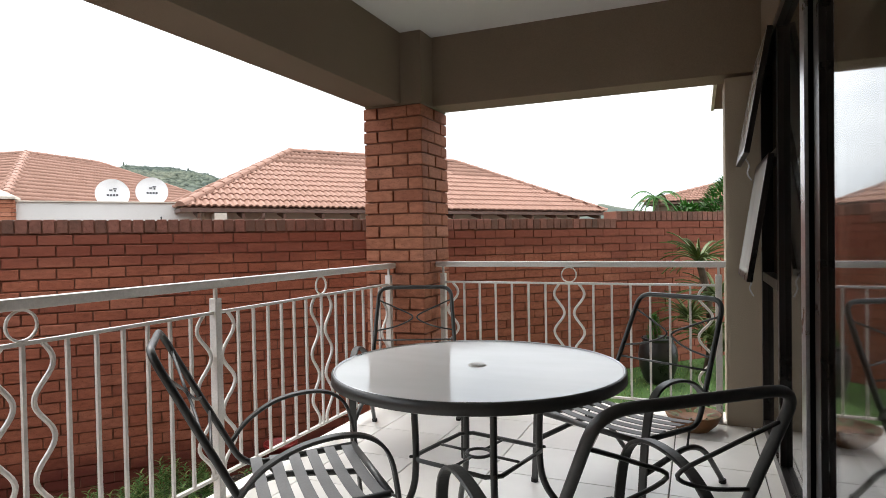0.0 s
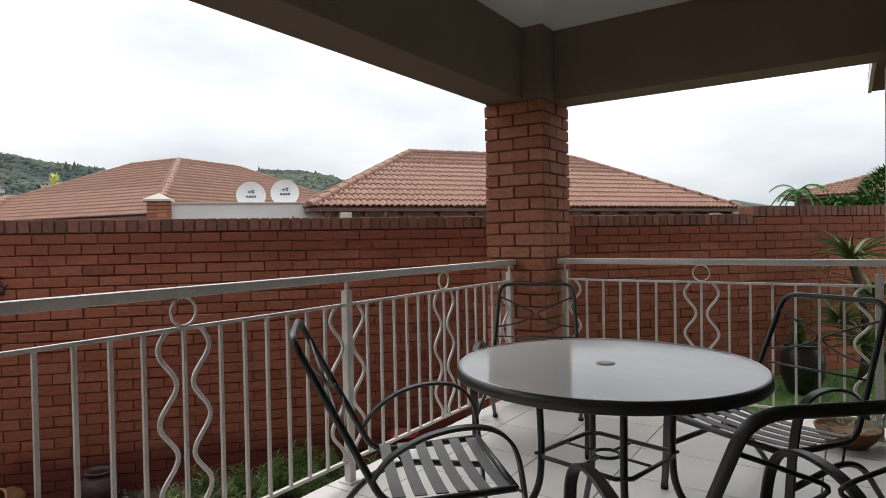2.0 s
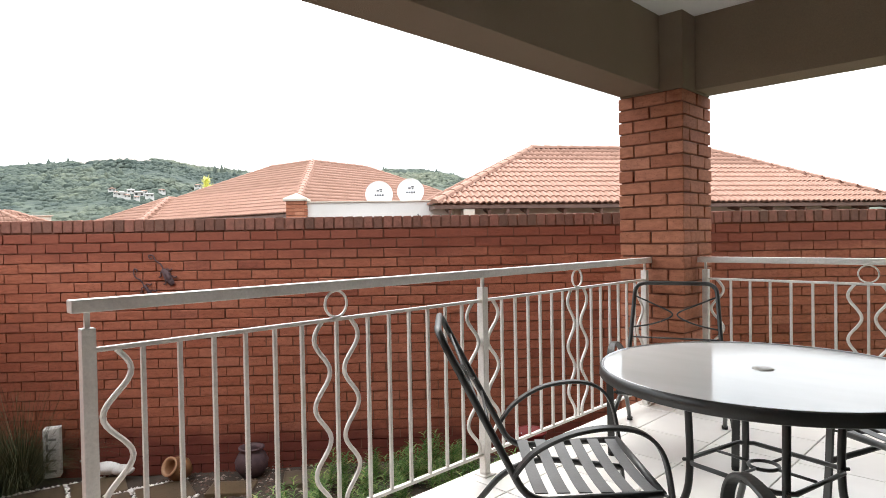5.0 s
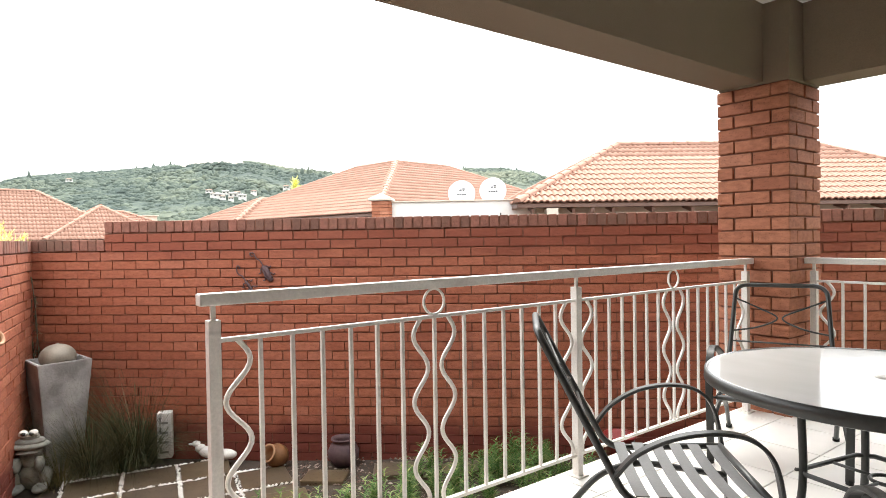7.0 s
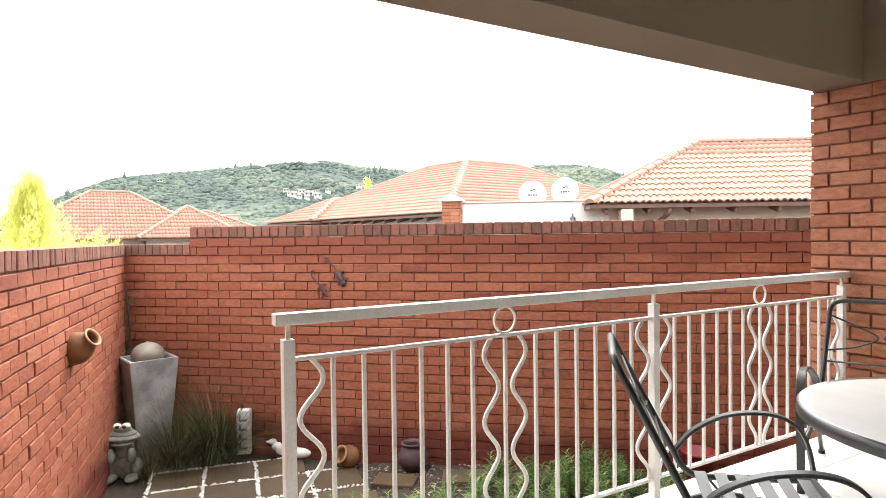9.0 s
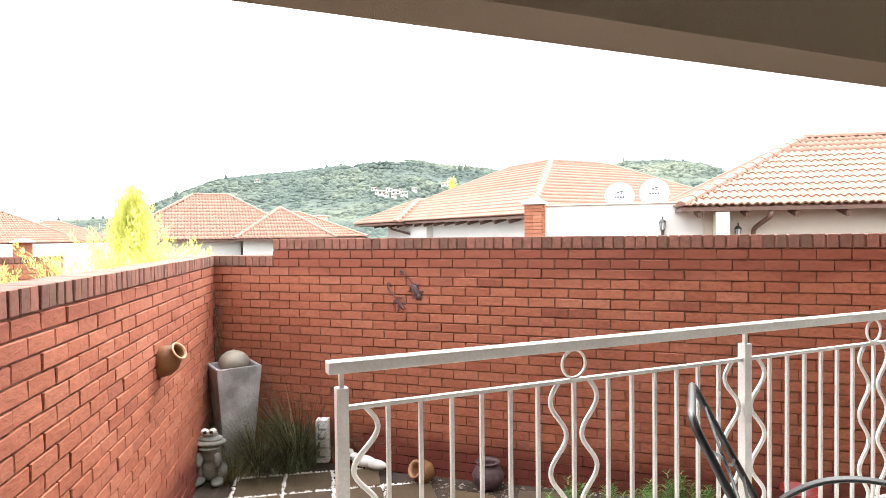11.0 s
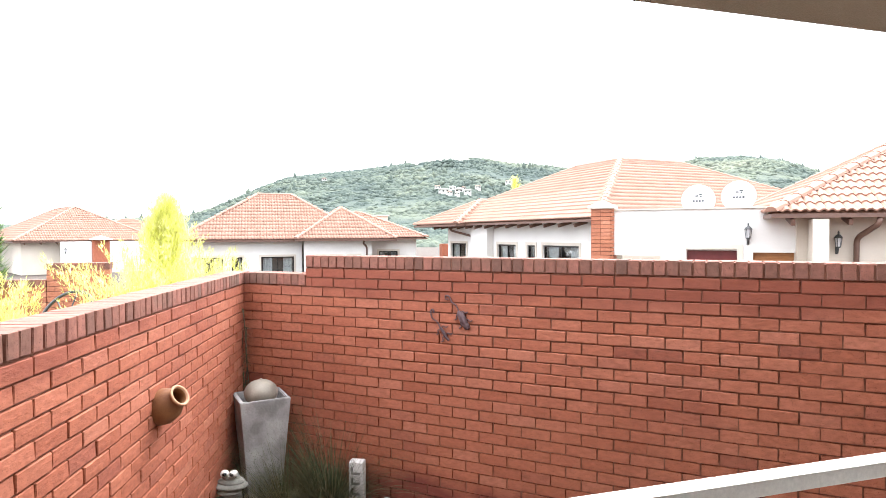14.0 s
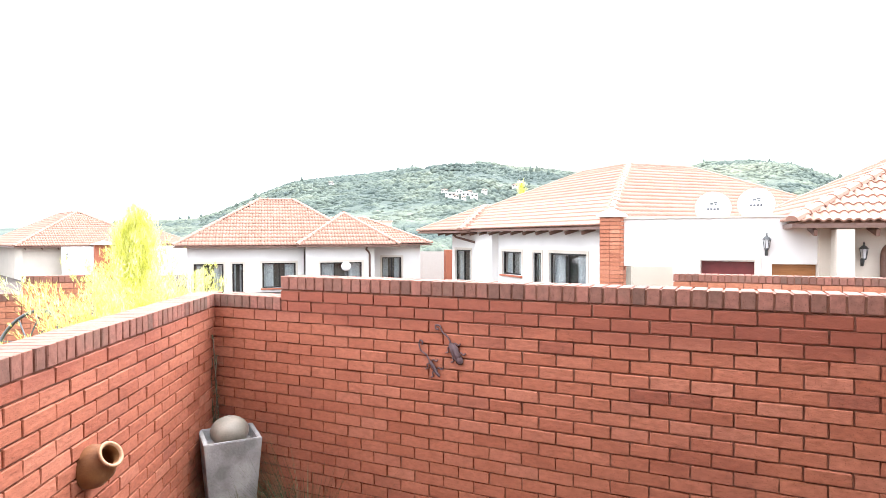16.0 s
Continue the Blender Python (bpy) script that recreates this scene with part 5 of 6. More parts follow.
    # villas on the slope
    for az, d, wd in VILLAS:
        p = Vector((d * math.cos(radians(az)), d * math.sin(radians(az)), hill_z(az, d) + 1.4))
        t = thing("villa", "small white house on the wooded hillside", "house", Matrix.Translation(p) @ pose(0, 0, 0, 0, 0, az + 90), "hillside houses")
        k = wd * d / 17000
        part("wall", span(-8 * k, 8 * k, -4 * k, 4 * k, -8 * k, 5.5 * k, 0.02), plaster_white, t)
        part("roof", lathe(bmesh.new(), [(12 * k, 5.5 * k), (0, 8 * k)], 4, pose(0, 0, 0, 0, 0, 45)), plaster_white if wd > 11 else tile_many, t)
        for x in (-4, 4):
            part("window", span((x - 1.6) * k, (x + 1.6) * k, 4.01 * k, 4.1 * k, 0.8 * k, 3.6 * k), dark_alu, t)



hills()


# ---------------------------------------------------------------- trees and plants
def blade_mesh(vs, fs, base, tip_dir, length, width, rng, droop=0.4, seg=4):
    """A tapering, drooping leaf."""
    d = Vector(tip_dir).normalized()
    side = d.cross(Vector((0, 0, 1)))
    side = side.normalized() if side.length > 0.01 else Vector((1, 0, 0))
    p = Vector(base)
    q = len(vs)
    for i in range(seg + 1):
        t = i / seg
        wdt = width * (1 - t) ** 0.8 * 0.5
        vs.append(p - side * wdt)
        vs.append(p + side * wdt)
        d = (d + Vector((0, 0, -droop / seg))).normalized()
        p = p + d * length / seg
    fs += [(q + 2 * i, q + 2 * i + 1, q + 2 * i + 3, q + 2 * i + 2) for i in range(seg)]


def conifer(label, at, height, radius, mat, count, seed, base=0.1, power=0.8, spray=0.22):
    t = thing("conifer", label, "tree", Matrix.Translation(at))
    rng = random.Random(seed)
    part("trunk", sweep(bmesh.new(), [(0, 0, 0), (0.01, 0.0, height * 0.4), (0, 0.01, height * 0.92)], circle(0.02 + height * 0.004, 8)), bark, t, "", True)
    vs, fs = [], []
    for i in range(count):
        h = base + (1 - base) * rng.random() ** 1.15
        lim = radius * (1 - h) ** power * (1.0 + 0.35 * noise.noise(Vector((h * 6, seed, 0))))
        a = rng.uniform(0, 2 * math.pi)
        bump_ = 1 + 0.45 * math.sin(a * 3 + h * 9 + seed) * (1 - h)
        rr = lim * bump_ * (0.3 + 0.7 * rng.random() ** 0.5)
        p = Vector((rr * math.cos(a), rr * math.sin(a), h * height))
        d = Vector((math.cos(a) * 0.7, math.sin(a) * 0.7, rng.uniform(0.4, 1.5)))
        for k in range(3):
            e = d + Vector((rng.uniform(-0.5, 0.5), rng.uniform(-0.5, 0.5), rng.uniform(-0.3, 0.3)))
            blade_mesh(vs, fs, p, e, spray * rng.uniform(0.6, 1.3), spray * 0.2, rng, 0.15, 2)
    raw("crown", vs, fs, mat, t, kind="stuff")


def golden(label, at, top, reach, shoulder, branches, seed):
    """Feathery conifer: many arching branches set thickly with small sprays."""
    t = thing("conifer", label, "tree", Matrix.Translation(at))
    rng = random.Random(seed)
    part("trunk", sweep(bmesh.new(), [(0, 0, 0), (0.01, 0.0, top * 0.35), (0, 0.01, top * 0.6)], circle(0.03, 8)), bark, t, "", True)
    vs, fs = [], []
    for k in range(branches):
        a = k * 2.399 + rng.uniform(-0.3, 0.3)
        z = top * (0.34 + 0.66 * (k + rng.random()) / branches)
        if z < shoulder:
            lim = reach
        else:
            f = (z - shoulder) / (top - shoulder)
            lim = reach * max(0.33 * (1 - f) ** 0.5, 0.95 - 2.2 * f)
        lim *= rng.uniform(0.35, 1.2) * (1 + 0.15 * math.sin(a * 2 + seed))
        end = Vector((lim * math.cos(a), lim * math.sin(a), z + rng.uniform(-0.08, 0.1)))
        start = Vector((end.x * 0.12, end.y * 0.12, max(0.1, z - 0.45 - 0.5 * lim)))
        mid = Vector((end.x * 0.62, end.y * 0.62, start.z + (end.z - start.z) * 0.42))
        n = 130 if z < shoulder else 85
        for i in range(n):
            f = 0.2 + 0.8 * (i + rng.random()) / n
            p = start * (1 - f) ** 2 + mid * 2 * f * (1 - f) + end * f * f
            d = ((mid - start) * (1 - f) + (end - mid) * f).normalized()
            w = 0.11 * (1.05 - f) + 0.015
            off = Vector((rng.gauss(0, w), rng.gauss(0, w), rng.gauss(0, w)))
            for q in range(3):
                e = d + Vector((rng.uniform(-0.75, 0.75), rng.uniform(-0.75, 0.75), rng.uniform(-0.35, 0.55)))
                blade_mesh(vs, fs, p + off, e, rng.uniform(0.03, 0.10), 0.0075, rng, 0.2, 2)
    raw("crown", vs, fs, leaf_gold, t, kind="stuff")


golden("feathery golden conifer behind the garden wall", (-6.40, -4.47, -1.0), 2.98, 0.92, 2.36, 260, 3)
golden("low golden conifer behind the side wall", (-5.25, -5.95, -1.0), 2.42, 0.58, 2.1, 150, 8)
conifer("tall narrow green cypress", (-9.94, -7.71, -1.0), 4.7, 0.37, leaf_green, 4600, 4, 0.05, 0.35, 0.22)
conifer("slim golden cypress behind the roofs", (-40.7, 14.9, -1.0), 6.6, 0.42, leaf_gold, 420, 6, 0.1, 0.5, 0.42)


def shrub(label, at, rx, rz, mat, count, seed, leaf=0.16):
    t = thing("shrub", label, "shrub", Matrix.Translation(at))
    rng = random.Random(seed)
    for k in range(4):
        a = k * 1.6
        part("stem", sweep(bmesh.new(), smooth_path([(0, 0, 0), (0.25 * rx * math.cos(a), 0.25 * rx * math.sin(a), rz * 0.6), (0.5 * rx * math.cos(a), 0.5 * rx * math.sin(a), rz * 1.2)], 3), circle(0.03, 6)), bark, t, "", True)
    vs, fs = [], []
    for i in range(count):
        a, h = rng.uniform(0, 2 * math.pi), rng.random()
        r = rx * math.sqrt(max(0.05, 1 - (2 * h - 1) ** 2)) * (0.4 + 0.6 * rng.random() ** 0.4) * (1 + 0.35 * noise.noise(Vector((math.cos(a) * 2, math.sin(a) * 2, h * 3 + seed))))
        p = Vector((r * math.cos(a), r * math.sin(a), h * 2 * rz))
        blade_mesh(vs, fs, p, (math.cos(a) + rng.uniform(-0.6, 0.6), math.sin(a) + rng.uniform(-0.6, 0.6), rng.uniform(0.1, 1.2)), leaf * rng.uniform(0.6, 1.3), leaf * 0.3, rng, 0.5, 2)
    raw("foliage", vs, fs, mat, t, kind="stuff")


shrub("feathery green shrub above the boundary wall", (2.9, 15.0, -1.0), 1.1, 1.85, leaf_cyp, 5200, 21, 0.24)
shrub("low green shrub above the boundary wall", (1.8, 14.2, -1.0), 0.9, 1.5, leaf_cyp, 3600, 22, 0.24)


def palm(at, height, spread, seed):
    t = thing("palm", "small feather palm behind the boundary wall", "tree", Matrix.Translation(at))
    rng = random.Random(seed)
    part("trunk", sweep(bmesh.new(), [(0, 0, 0), (0.03, 0, height * 0.5), (0, 0.02, height)], circle(0.07, 8)), bark, t, "", True)
    for k in range(13):
        a = 2 * math.pi * k / 13 + rng.uniform(-0.2, 0.2)
        up = rng.uniform(0.25, 1.0)
        pts = [Vector((0, 0, height)) + Vector((math.cos(a) * spread * s, math.sin(a) * spread * s, spread * (up * s * 1.2 - 1.15 * s * s))) for s in [i / 8 for i in range(9)]]
        vs, fs = [], []
        for i in range(1, 9):
            tdir = (pts[i] - pts[i - 1]).normalized()
            sd = tdir.cross(Vector((0, 0, 1))).normalized()
            for j in range(3):
                p = pts[i - 1].lerp(pts[i], j / 3)
                for s in (-1, 1):
                    blade_mesh(vs, fs, p, sd * s + tdir * 0.6, spread * 0.32 * (1.1 - i / 11), 0.03, rng, 0.5, 2)
        fr = part("frond", sweep(bmesh.new(), pts, circle(0.012, 6)), leaf_cyp, t)
        raw("leaflets", vs, fs, leaf_cyp, fr, kind="stuff")


palm((1.0, 12.9, -1.0), 3.12, 0.62, 2)


def rosette(vs, fs, c, n, length, width, rng, up=0.5, droop=0.6):
    for k in range(n):
        a = k * 2.399 + rng.uniform(-0.2, 0.2)
        e = up * rng.uniform(0.2, 1.6)
        blade_mesh(vs, fs, c, (math.cos(a), math.sin(a), e), length * rng.uniform(0.75, 1.15), width, rng, droop, 6)


def aloe():
    t = thing("tree_aloe", "tree aloe with curved spiky leaves on a bent stem", "plant", Matrix.Translation(LW(4.04, 0.83, -0.40)))
    rng = random.Random(12)
    part("stem", sweep(bmesh.new(), smooth_path([(0, 0, 0), (0.06, 0.0, 0.4), (0.02, 0.05, 0.9), (-0.06, 0.04, 1.26)], 5), circle(0.04, 8)), bark, t, "", True)
    for c, n, ln in (((-0.06, 0.04, 1.26), 30, 0.50), ((0.12, 0.05, 0.85), 24, 0.46), ((-0.16, -0.08, 0.62), 26, 0.46), ((0.02, -0.14, 0.42), 22, 0.42), ((0.2, -0.1, 0.28), 22, 0.40)):
        vs, fs = [], []
        rosette(vs, fs, c, n + 10, ln, 0.040, rng, 1.5, 1.25)
        ob = raw("leaf_rosette", vs, fs, leaf_dark, t, kind="stuff")
        ob.modifiers.new("thick", "SOLIDIFY").thickness = 0.012


aloe()


# ---------------------------------------------------------------- lawn, planter, bowl
def lawn():
    vs, fs = [], []
    nx, ny = 26, 12
    for j in range(ny + 1):
        for i in range(nx + 1):
            r, n = 0.9 + 6.5 * i / nx, -2.6 + 3.94 * j / ny
            p = LW(r, n)
            vs.append((p.x, p.y, ground_z(p.x, p.y) + 0.025 + 0.012 * noise.noise(Vector((r * 3, n * 3, 0)))))
    fs = [(j * (nx + 1) + i, j * (nx + 1) + i + 1, (j + 1) * (nx + 1) + i + 1, (j + 1) * (nx + 1) + i) for j in range(ny) for i in range(nx)]
    fs = [f for f in fs if not (sum(vs[k][1] for k in f) / 4 < 0.55 and sum(vs[k][0] for k in f) / 4 > -0.4)]
    ob = tagged(raw("lawn", vs, fs, grass_mat, smooth=True), "short green lawn behind the short railing", "lawn", kind="structure")
    rng = random.Random(9)
    bv, bf = [], []
    for i in range(9000):
        r, n = rng.uniform(1.4, 5.6), rng.uniform(-1.6, 1.3)
        p = LW(r, n)
        if p.y < 0.55:
            continue
        blade_mesh(bv, bf, (p.x, p.y, ground_z(p.x, p.y) + 0.02), (rng.uniform(-0.5, 0.5), rng.uniform(-0.5, 0.5), 1), rng.uniform(0.03, 0.07), 0.006, rng, 0.6, 2)
    tagged(raw("grass", bv, bf, leaf_green, kind="stuff"), "short grass blades of the lawn", "grass")


lawn()

pl_at = Vector((1.62, 2.80, 0))
pl_z = ground_z(pl_at.x, pl_at.y) + 0.03
pot = thing("planter", "tall black glazed planter on the lawn", "pot", Matrix.Translation((pl_at.x, pl_at.y, pl_z)))
part("body", lathe(bmesh.new(), [(0, 0), (0.12, 0), (0.145, 0.04), (0.185, 0.16), (0.198, 0.28), (0.186, 0.37), (0.155, 0.425), (0.150, 0.445), (0.170, 0.46), (0.16, 0.47), (0.14, 0.45), (0.14, 0.40), (0, 0.40)], 32), black_clay, pot, "", True)
conifer("small clipped green conifer growing in the black planter", (pl_at.x - 0.03, pl_at.y, pl_z + 0.39), 0.30, 0.085, leaf_cyp, 420, 31, 0.05, 0.4, 0.04)

bowl = thing("plant_bowl", "shallow brown clay bowl with a few leaves beside the pier", "pot", Matrix.Translation((1.98, 0.06, 0)))
part("bowl", lathe(bmesh.new(), [(0, 0), (0.09, 0), (0.13, 0.04), (0.155, 0.085), (0.16, 0.10), (0.15, 0.10), (0.14, 0.08), (0, 0.075)], 32), terracotta, bowl, "", True)
rng = random.Random(4)
bv, bf = [], []
for i in range(26):
    a = rng.uniform(0, 6.28)
    blade_mesh(bv, bf, (0.07 * math.cos(a), 0.07 * math.sin(a), 0.07), (math.cos(a), math.sin(a), 1.2), rng.uniform(0.06, 0.13), 0.02, rng, 1.0, 3)
raw("leaves", bv, bf, leaf_dark, bowl, kind="stuff")
tap = thing("garden_tap", "small brass garden tap on the pier", "tap", Matrix.Translation((2.17, 0.18, 0.16)))
part("spout", sweep(bmesh.new(), rounded([(0.02, 0.0, 0.0), (-0.03, -0.03, 0.0), (-0.03, -0.03, -0.05)], 0.02), circle(0.008, 8)), silver_alu, tap, "", True)

# ---------------------------------------------------------------- sunken garden
G = -0.865
PA = LW(-4.89, 0.87)
PANG = math.degrees(math.atan2(SIDE_DIR.y, SIDE_DIR.x))
PM = Matrix.Translation((PA.x, PA.y, G)) @ pose(0, 0, 0, 0, 0, PANG)
PS = 0.435


def paving():
    t = thing("paving", "brown slate slabs with white pebbles in the joints", "paving", PM, kind="structure")
    rng = random.Random(2)
    wall_inv = BR.inverted()
    side_inv = SIDE_M.inverted()
    vs, fs = [], []
    for i in range(-3, 7):
        for j in range(-6, 3):
            c = PM @ Vector(((i + 0.5) * PS, (j + 0.5) * PS, 0))
            l = wall_inv @ c
            s = side_inv @ c
            if l.y > 1.12 or s.y < 0.2 or l.x > -3.25 + 0.6 * (l.y < 0.2) or c.x > -0.5 or l.x < -5.7:
                continue
            bm = box(bmesh.new(), (0, 0, 0), (PS - 0.032, PS - 0.032, 0.05), None, 0.006, 1)
            for v in bm.verts:
                v.co += Vector((rng.uniform(-1, 1), rng.uniform(-1, 1), rng.uniform(-0.4, 0.4))) * 0.006
            ob = part("slab", bm, slate, t)
            ob.location = ((i + 0.5) * PS, (j + 0.5) * PS, 0.004)
            for e in range(84):
                along, off = rng.random() * PS, rng.uniform(-0.014, 0.014)
                p = Vector((i * PS + along, j * PS + off, 0.026)) if e % 2 else Vector((i * PS + off, j * PS + along, 0.026))
                r = rng.uniform(0.008, 0.020)
                q = len(vs)
                for x, y, z in ((1, 0, 0), (0, 1, 0), (-1, 0, 0), (0, -1, 0), (0, 0, 0.8), (0, 0, -0.8)):
                    w = r * rng.uniform(0.7, 1.2)
                    vs.append(p + Vector((x * w, y * w, z * w)))
                fs += [tuple(q + k for k in f) for f in ((0, 1, 4), (1, 2, 4), (2, 3, 4), (3, 0, 4), (1, 0, 5), (2, 1, 5), (3, 2, 5), (0, 3, 5))]
    raw("pebbles", vs, fs, white_stone, t, True, "stuff")


paving()


def pedestal():
    p = LW(-5.60, 1.06)
    t = thing("pedestal", "tapered weathered concrete pedestal planter", "pedestal", Matrix.Translation((p.x, p.y, G)) @ pose(0, 0, 0, 0, 0, 11))
    H = 0.985
    bm = bmesh.new()
    prof = [(0.265, 0.0), (0.43, H), (0.365, H), (0.35, H - 0.09)]
    rings = []
    for w, z in prof:
        rings.append([bm.verts.new((x * w / 2, y * w / 2, z)) for x, y in ((-1, -1), (1, -1), (1, 1), (-1, 1))])
    for A, B_ in zip(rings, rings[1:]):
        for k in range(4):
            bm.faces.new((A[k], A[(k + 1) % 4], B_[(k + 1) % 4], B_[k]))
    bm.faces.new(rings[-1])
    bm.faces.new(list(reversed(rings[0])))
    bmesh.ops.bevel(bm, geom=list(bm.edges), offset=0.006, segments=2, affect="EDGES")
    part("body", bm, concrete, t)
    s = thing("stone_ball", "round sandstone water-feature ball on the pedestal", "ball", Matrix.Translation((p.x, p.y, G + H - 0.088)))
    prof = [(0, 0.0), (0.07, 0.0)] + [(0.148 * math.sin(a), 0.108 - 0.118 * math.cos(a)) for a in [0.62 + (math.pi - 0.75) * i / 14 for i in range(15)]] + [(0.012, 0.222), (0.011, 0.234), (0, 0.235)]
    part("ball", lathe(bmesh.new(), prof, 36), sandstone, s, "", True)


pedestal()


def wall_jug():
    """Clay jug let into the side wall, its mouth up and outward."""
    base = Vector((-2.91, -4.01, 0.52))
    t = thing("wall_jug", "brown clay jug fixed to the side wall, mouth outward", "jug", Matrix.Translation(base))
    out = Vector((-SIDE_DIR.y, SIDE_DIR.x, 0))
    axis = (out * 0.76 + SIDE_DIR * 0.30 + Vector((0, 0, 0.52))).normalized()
    m = axis.to_track_quat("Z", "Y").to_matrix().to_4x4() @ Matrix.Translation((0, 0, -0.11)) @ Matrix.Diagonal((0.90, 0.90, 0.90, 1))
    body = [(0, -0.06), (0.05, -0.055), (0.10, 0.0), (0.122, 0.07), (0.112, 0.14), (0.08, 0.195), (0.058, 0.215), (0.056, 0.235)]
    part("body", lathe(bmesh.new(), body, 32, m), terracotta, t, "", True)
    part("rim", lathe(bmesh.new(), [(0.054, 0.232), (0.074, 0.238), (0.078, 0.248), (0.072, 0.255), (0.060, 0.252), (0.055, 0.238)], 32, m), terracotta_rim, t, "pale worn rim", True)
    part("mouth", lathe(bmesh.new(), [(0.0555, 0.240), (0.048, 0.215), (0.075, 0.15), (0.085, 0.07), (0, 0.0)], 32, m), terracotta, t, "dark hollow mouth", True)


wall_jug()


def gecko(at, size, label, flip, fat=1.0):
    t = thing("wall_gecko", label, "ornament", at, "iron geckos")
    # lies on y=0 and stands off to -y; head down
    s = size
    tail = [(0, 0, 0), (0.03, 0, 0.25), (-0.04, 0, 0.45), (0.02 * flip, 0, 0.62), (0.12 * flip, 0, 0.70), (0.16 * flip, 0, 0.62), (0.10 * flip, 0, 0.56)]
    body = [(0, 0, 0.05), (0.01, 0, -0.12), (-0.01, 0, -0.30), (0, 0, -0.44)]
    part("tail", sweep(bmesh.new(), smooth_path([Vector(p) * s + Vector((0, -0.012, 0)) for p in tail], 6), circle(0.007 * (s / 0.3), 6)), rust, t, "", True)
    bm = bmesh.new()
    pts = smooth_path([Vector(p) * s + Vector((0, -0.014, 0)) for p in body], 5)
    n = len(pts)
    for i, p in enumerate(pts):
        r = fat * s * (0.05 + 0.055 * math.sin(math.pi * min(i / n * 1.15, 1)) + (0.03 if i > n * 0.8 else 0))
        mm = Matrix.Translation(p) @ Matrix.Diagonal((r, r * 0.45, r, 1))
        bmesh.ops.create_icosphere(bm, subdivisions=1, radius=1, matrix=mm)
    part("body", bm, rust, t, "", True)
    for z, sx in ((-0.02, -1), (-0.02, 1), (-0.30, -1), (-0.30, 1)):
        leg = [(0, 0, z), (sx * 0.12, 0, z + 0.05), (sx * 0.17, 0, z - 0.05), (sx * 0.25, 0, z - 0.04)]
        part("leg", sweep(bmesh.new(), smooth_path([Vector(p) * s + Vector((0, -0.01, 0)) for p in leg], 4), circle(0.02 * s, 6)), rust, t, "", True)


gecko(BR @ Matrix.Translation((-3.785, WN, 0.905)) @ pose(0, 0, 0, 0, -32, 0), 0.27, "dark iron gecko ornament on the brick wall", -1, 1.35)
gecko(BR @ Matrix.Translation((-3.955, WN, 0.775)) @ pose(0, 0, 0, 0, -38, 0), 0.25, "thin dark iron gecko with a curled tail", 1, 0.65)


def statue(name, label, category, blobs, mat, at):
    bm = bmesh.new()
    for c, s in blobs:
        bmesh.ops.create_icosphere(bm, subdivisions=3, radius=1, matrix=Matrix.Translation(c) @ Matrix.Diagonal((*s, 1)))
    for v in bm.verts:
        v.co += Vector((1, 1, 1)) * 0.004 * noise.noise(v.co * 40)
    ob = part(name, bm, mat, None, "", True)
    ob.matrix_basis = at
    return tagged(ob, label, category)


fp = LW(-5.51, 0.61)
frog_stone = simple("mossy_frog_stone", (0.13, 0.13, 0.11), (0.32, 0.31, 0.27), 9.0, 0.85, bump=0.4)
frog = statue("frog_statue", "grey stone frog statue with bulging white eyes", "statue",
       [((0, 0, 0.12), (0.085, 0.08, 0.13)), ((0, -0.01, 0.27), (0.072, 0.065, 0.10)), ((0, -0.025, 0.392), (0.118, 0.095, 0.038)), ((0, -0.022, 0.422), (0.092, 0.075, 0.042)), ((0, -0.02, 0.458), (0.06, 0.052, 0.042)), ((0, -0.05, 0.345), (0.085, 0.07, 0.022)), ((-0.075, -0.09, 0.035), (0.05, 0.09, 0.035)), ((0.075, -0.09, 0.035), (0.05, 0.09, 0.035)), ((-0.085, -0.02, 0.10), (0.04, 0.06, 0.09)), ((0.085, -0.02, 0.10), (0.04, 0.06, 0.09)), ((-0.07, -0.08, 0.24), (0.03, 0.05, 0.07)), ((0.07, -0.08, 0.24), (0.03, 0.05, 0.07)),
        ((-0.030, -0.055, 0.505), (0.029, 0.029, 0.030)), ((0.030, -0.055, 0.505), (0.029, 0.029, 0.030)), ((-0.025, -0.078, 0.505), (0.013, 0.010, 0.014)), ((0.025, -0.078, 0.505), (0.013, 0.010, 0.014))], frog_stone, Matrix.Translation((fp.x, fp.y, G + 0.0)) @ pose(0, 0, 0, 0, 0, 68) @ Matrix.Diagonal((1.2, 1.1, 0.94, 1)))
frog.data.materials.append(white_stone)
frog.data.materials.append(black_clay)
for f in frog.data.polygons:
    c = f.center
    if c.z > 0.475 and c.y < -0.02 and min((c - Vector((sx * 0.030, -0.055, 0.505))).length for sx in (-1, 1)) < 0.036:
        f.material_index = 2 if min((c - Vector((sx * 0.025, -0.078, 0.505))).length for sx in (-1, 1)) < 0.016 else 1
ep = LW(-4.27, 1.25)
statue("duck_statue", "white stone duck lying beside the wall", "statue",
       [((0, 0, 0.065), (0.15, 0.075, 0.065)), ((0.17, -0.02, 0.055), (0.12, 0.06, 0.055)), ((-0.13, 0, 0.10), (0.06, 0.045, 0.045)), ((-0.18, 0, 0.145), (0.045, 0.036, 0.034)), ((-0.235, 0, 0.14), (0.035, 0.02, 0.012))], white_stone, Matrix.Translation((ep.x, ep.y, G + 0.035)) @ pose(0, 0, 0, 0, 0, 44) @ Matrix.Diagonal((0.86, 0.86, 0.86, 1)))
tp = LW(-4.73, 1.28)
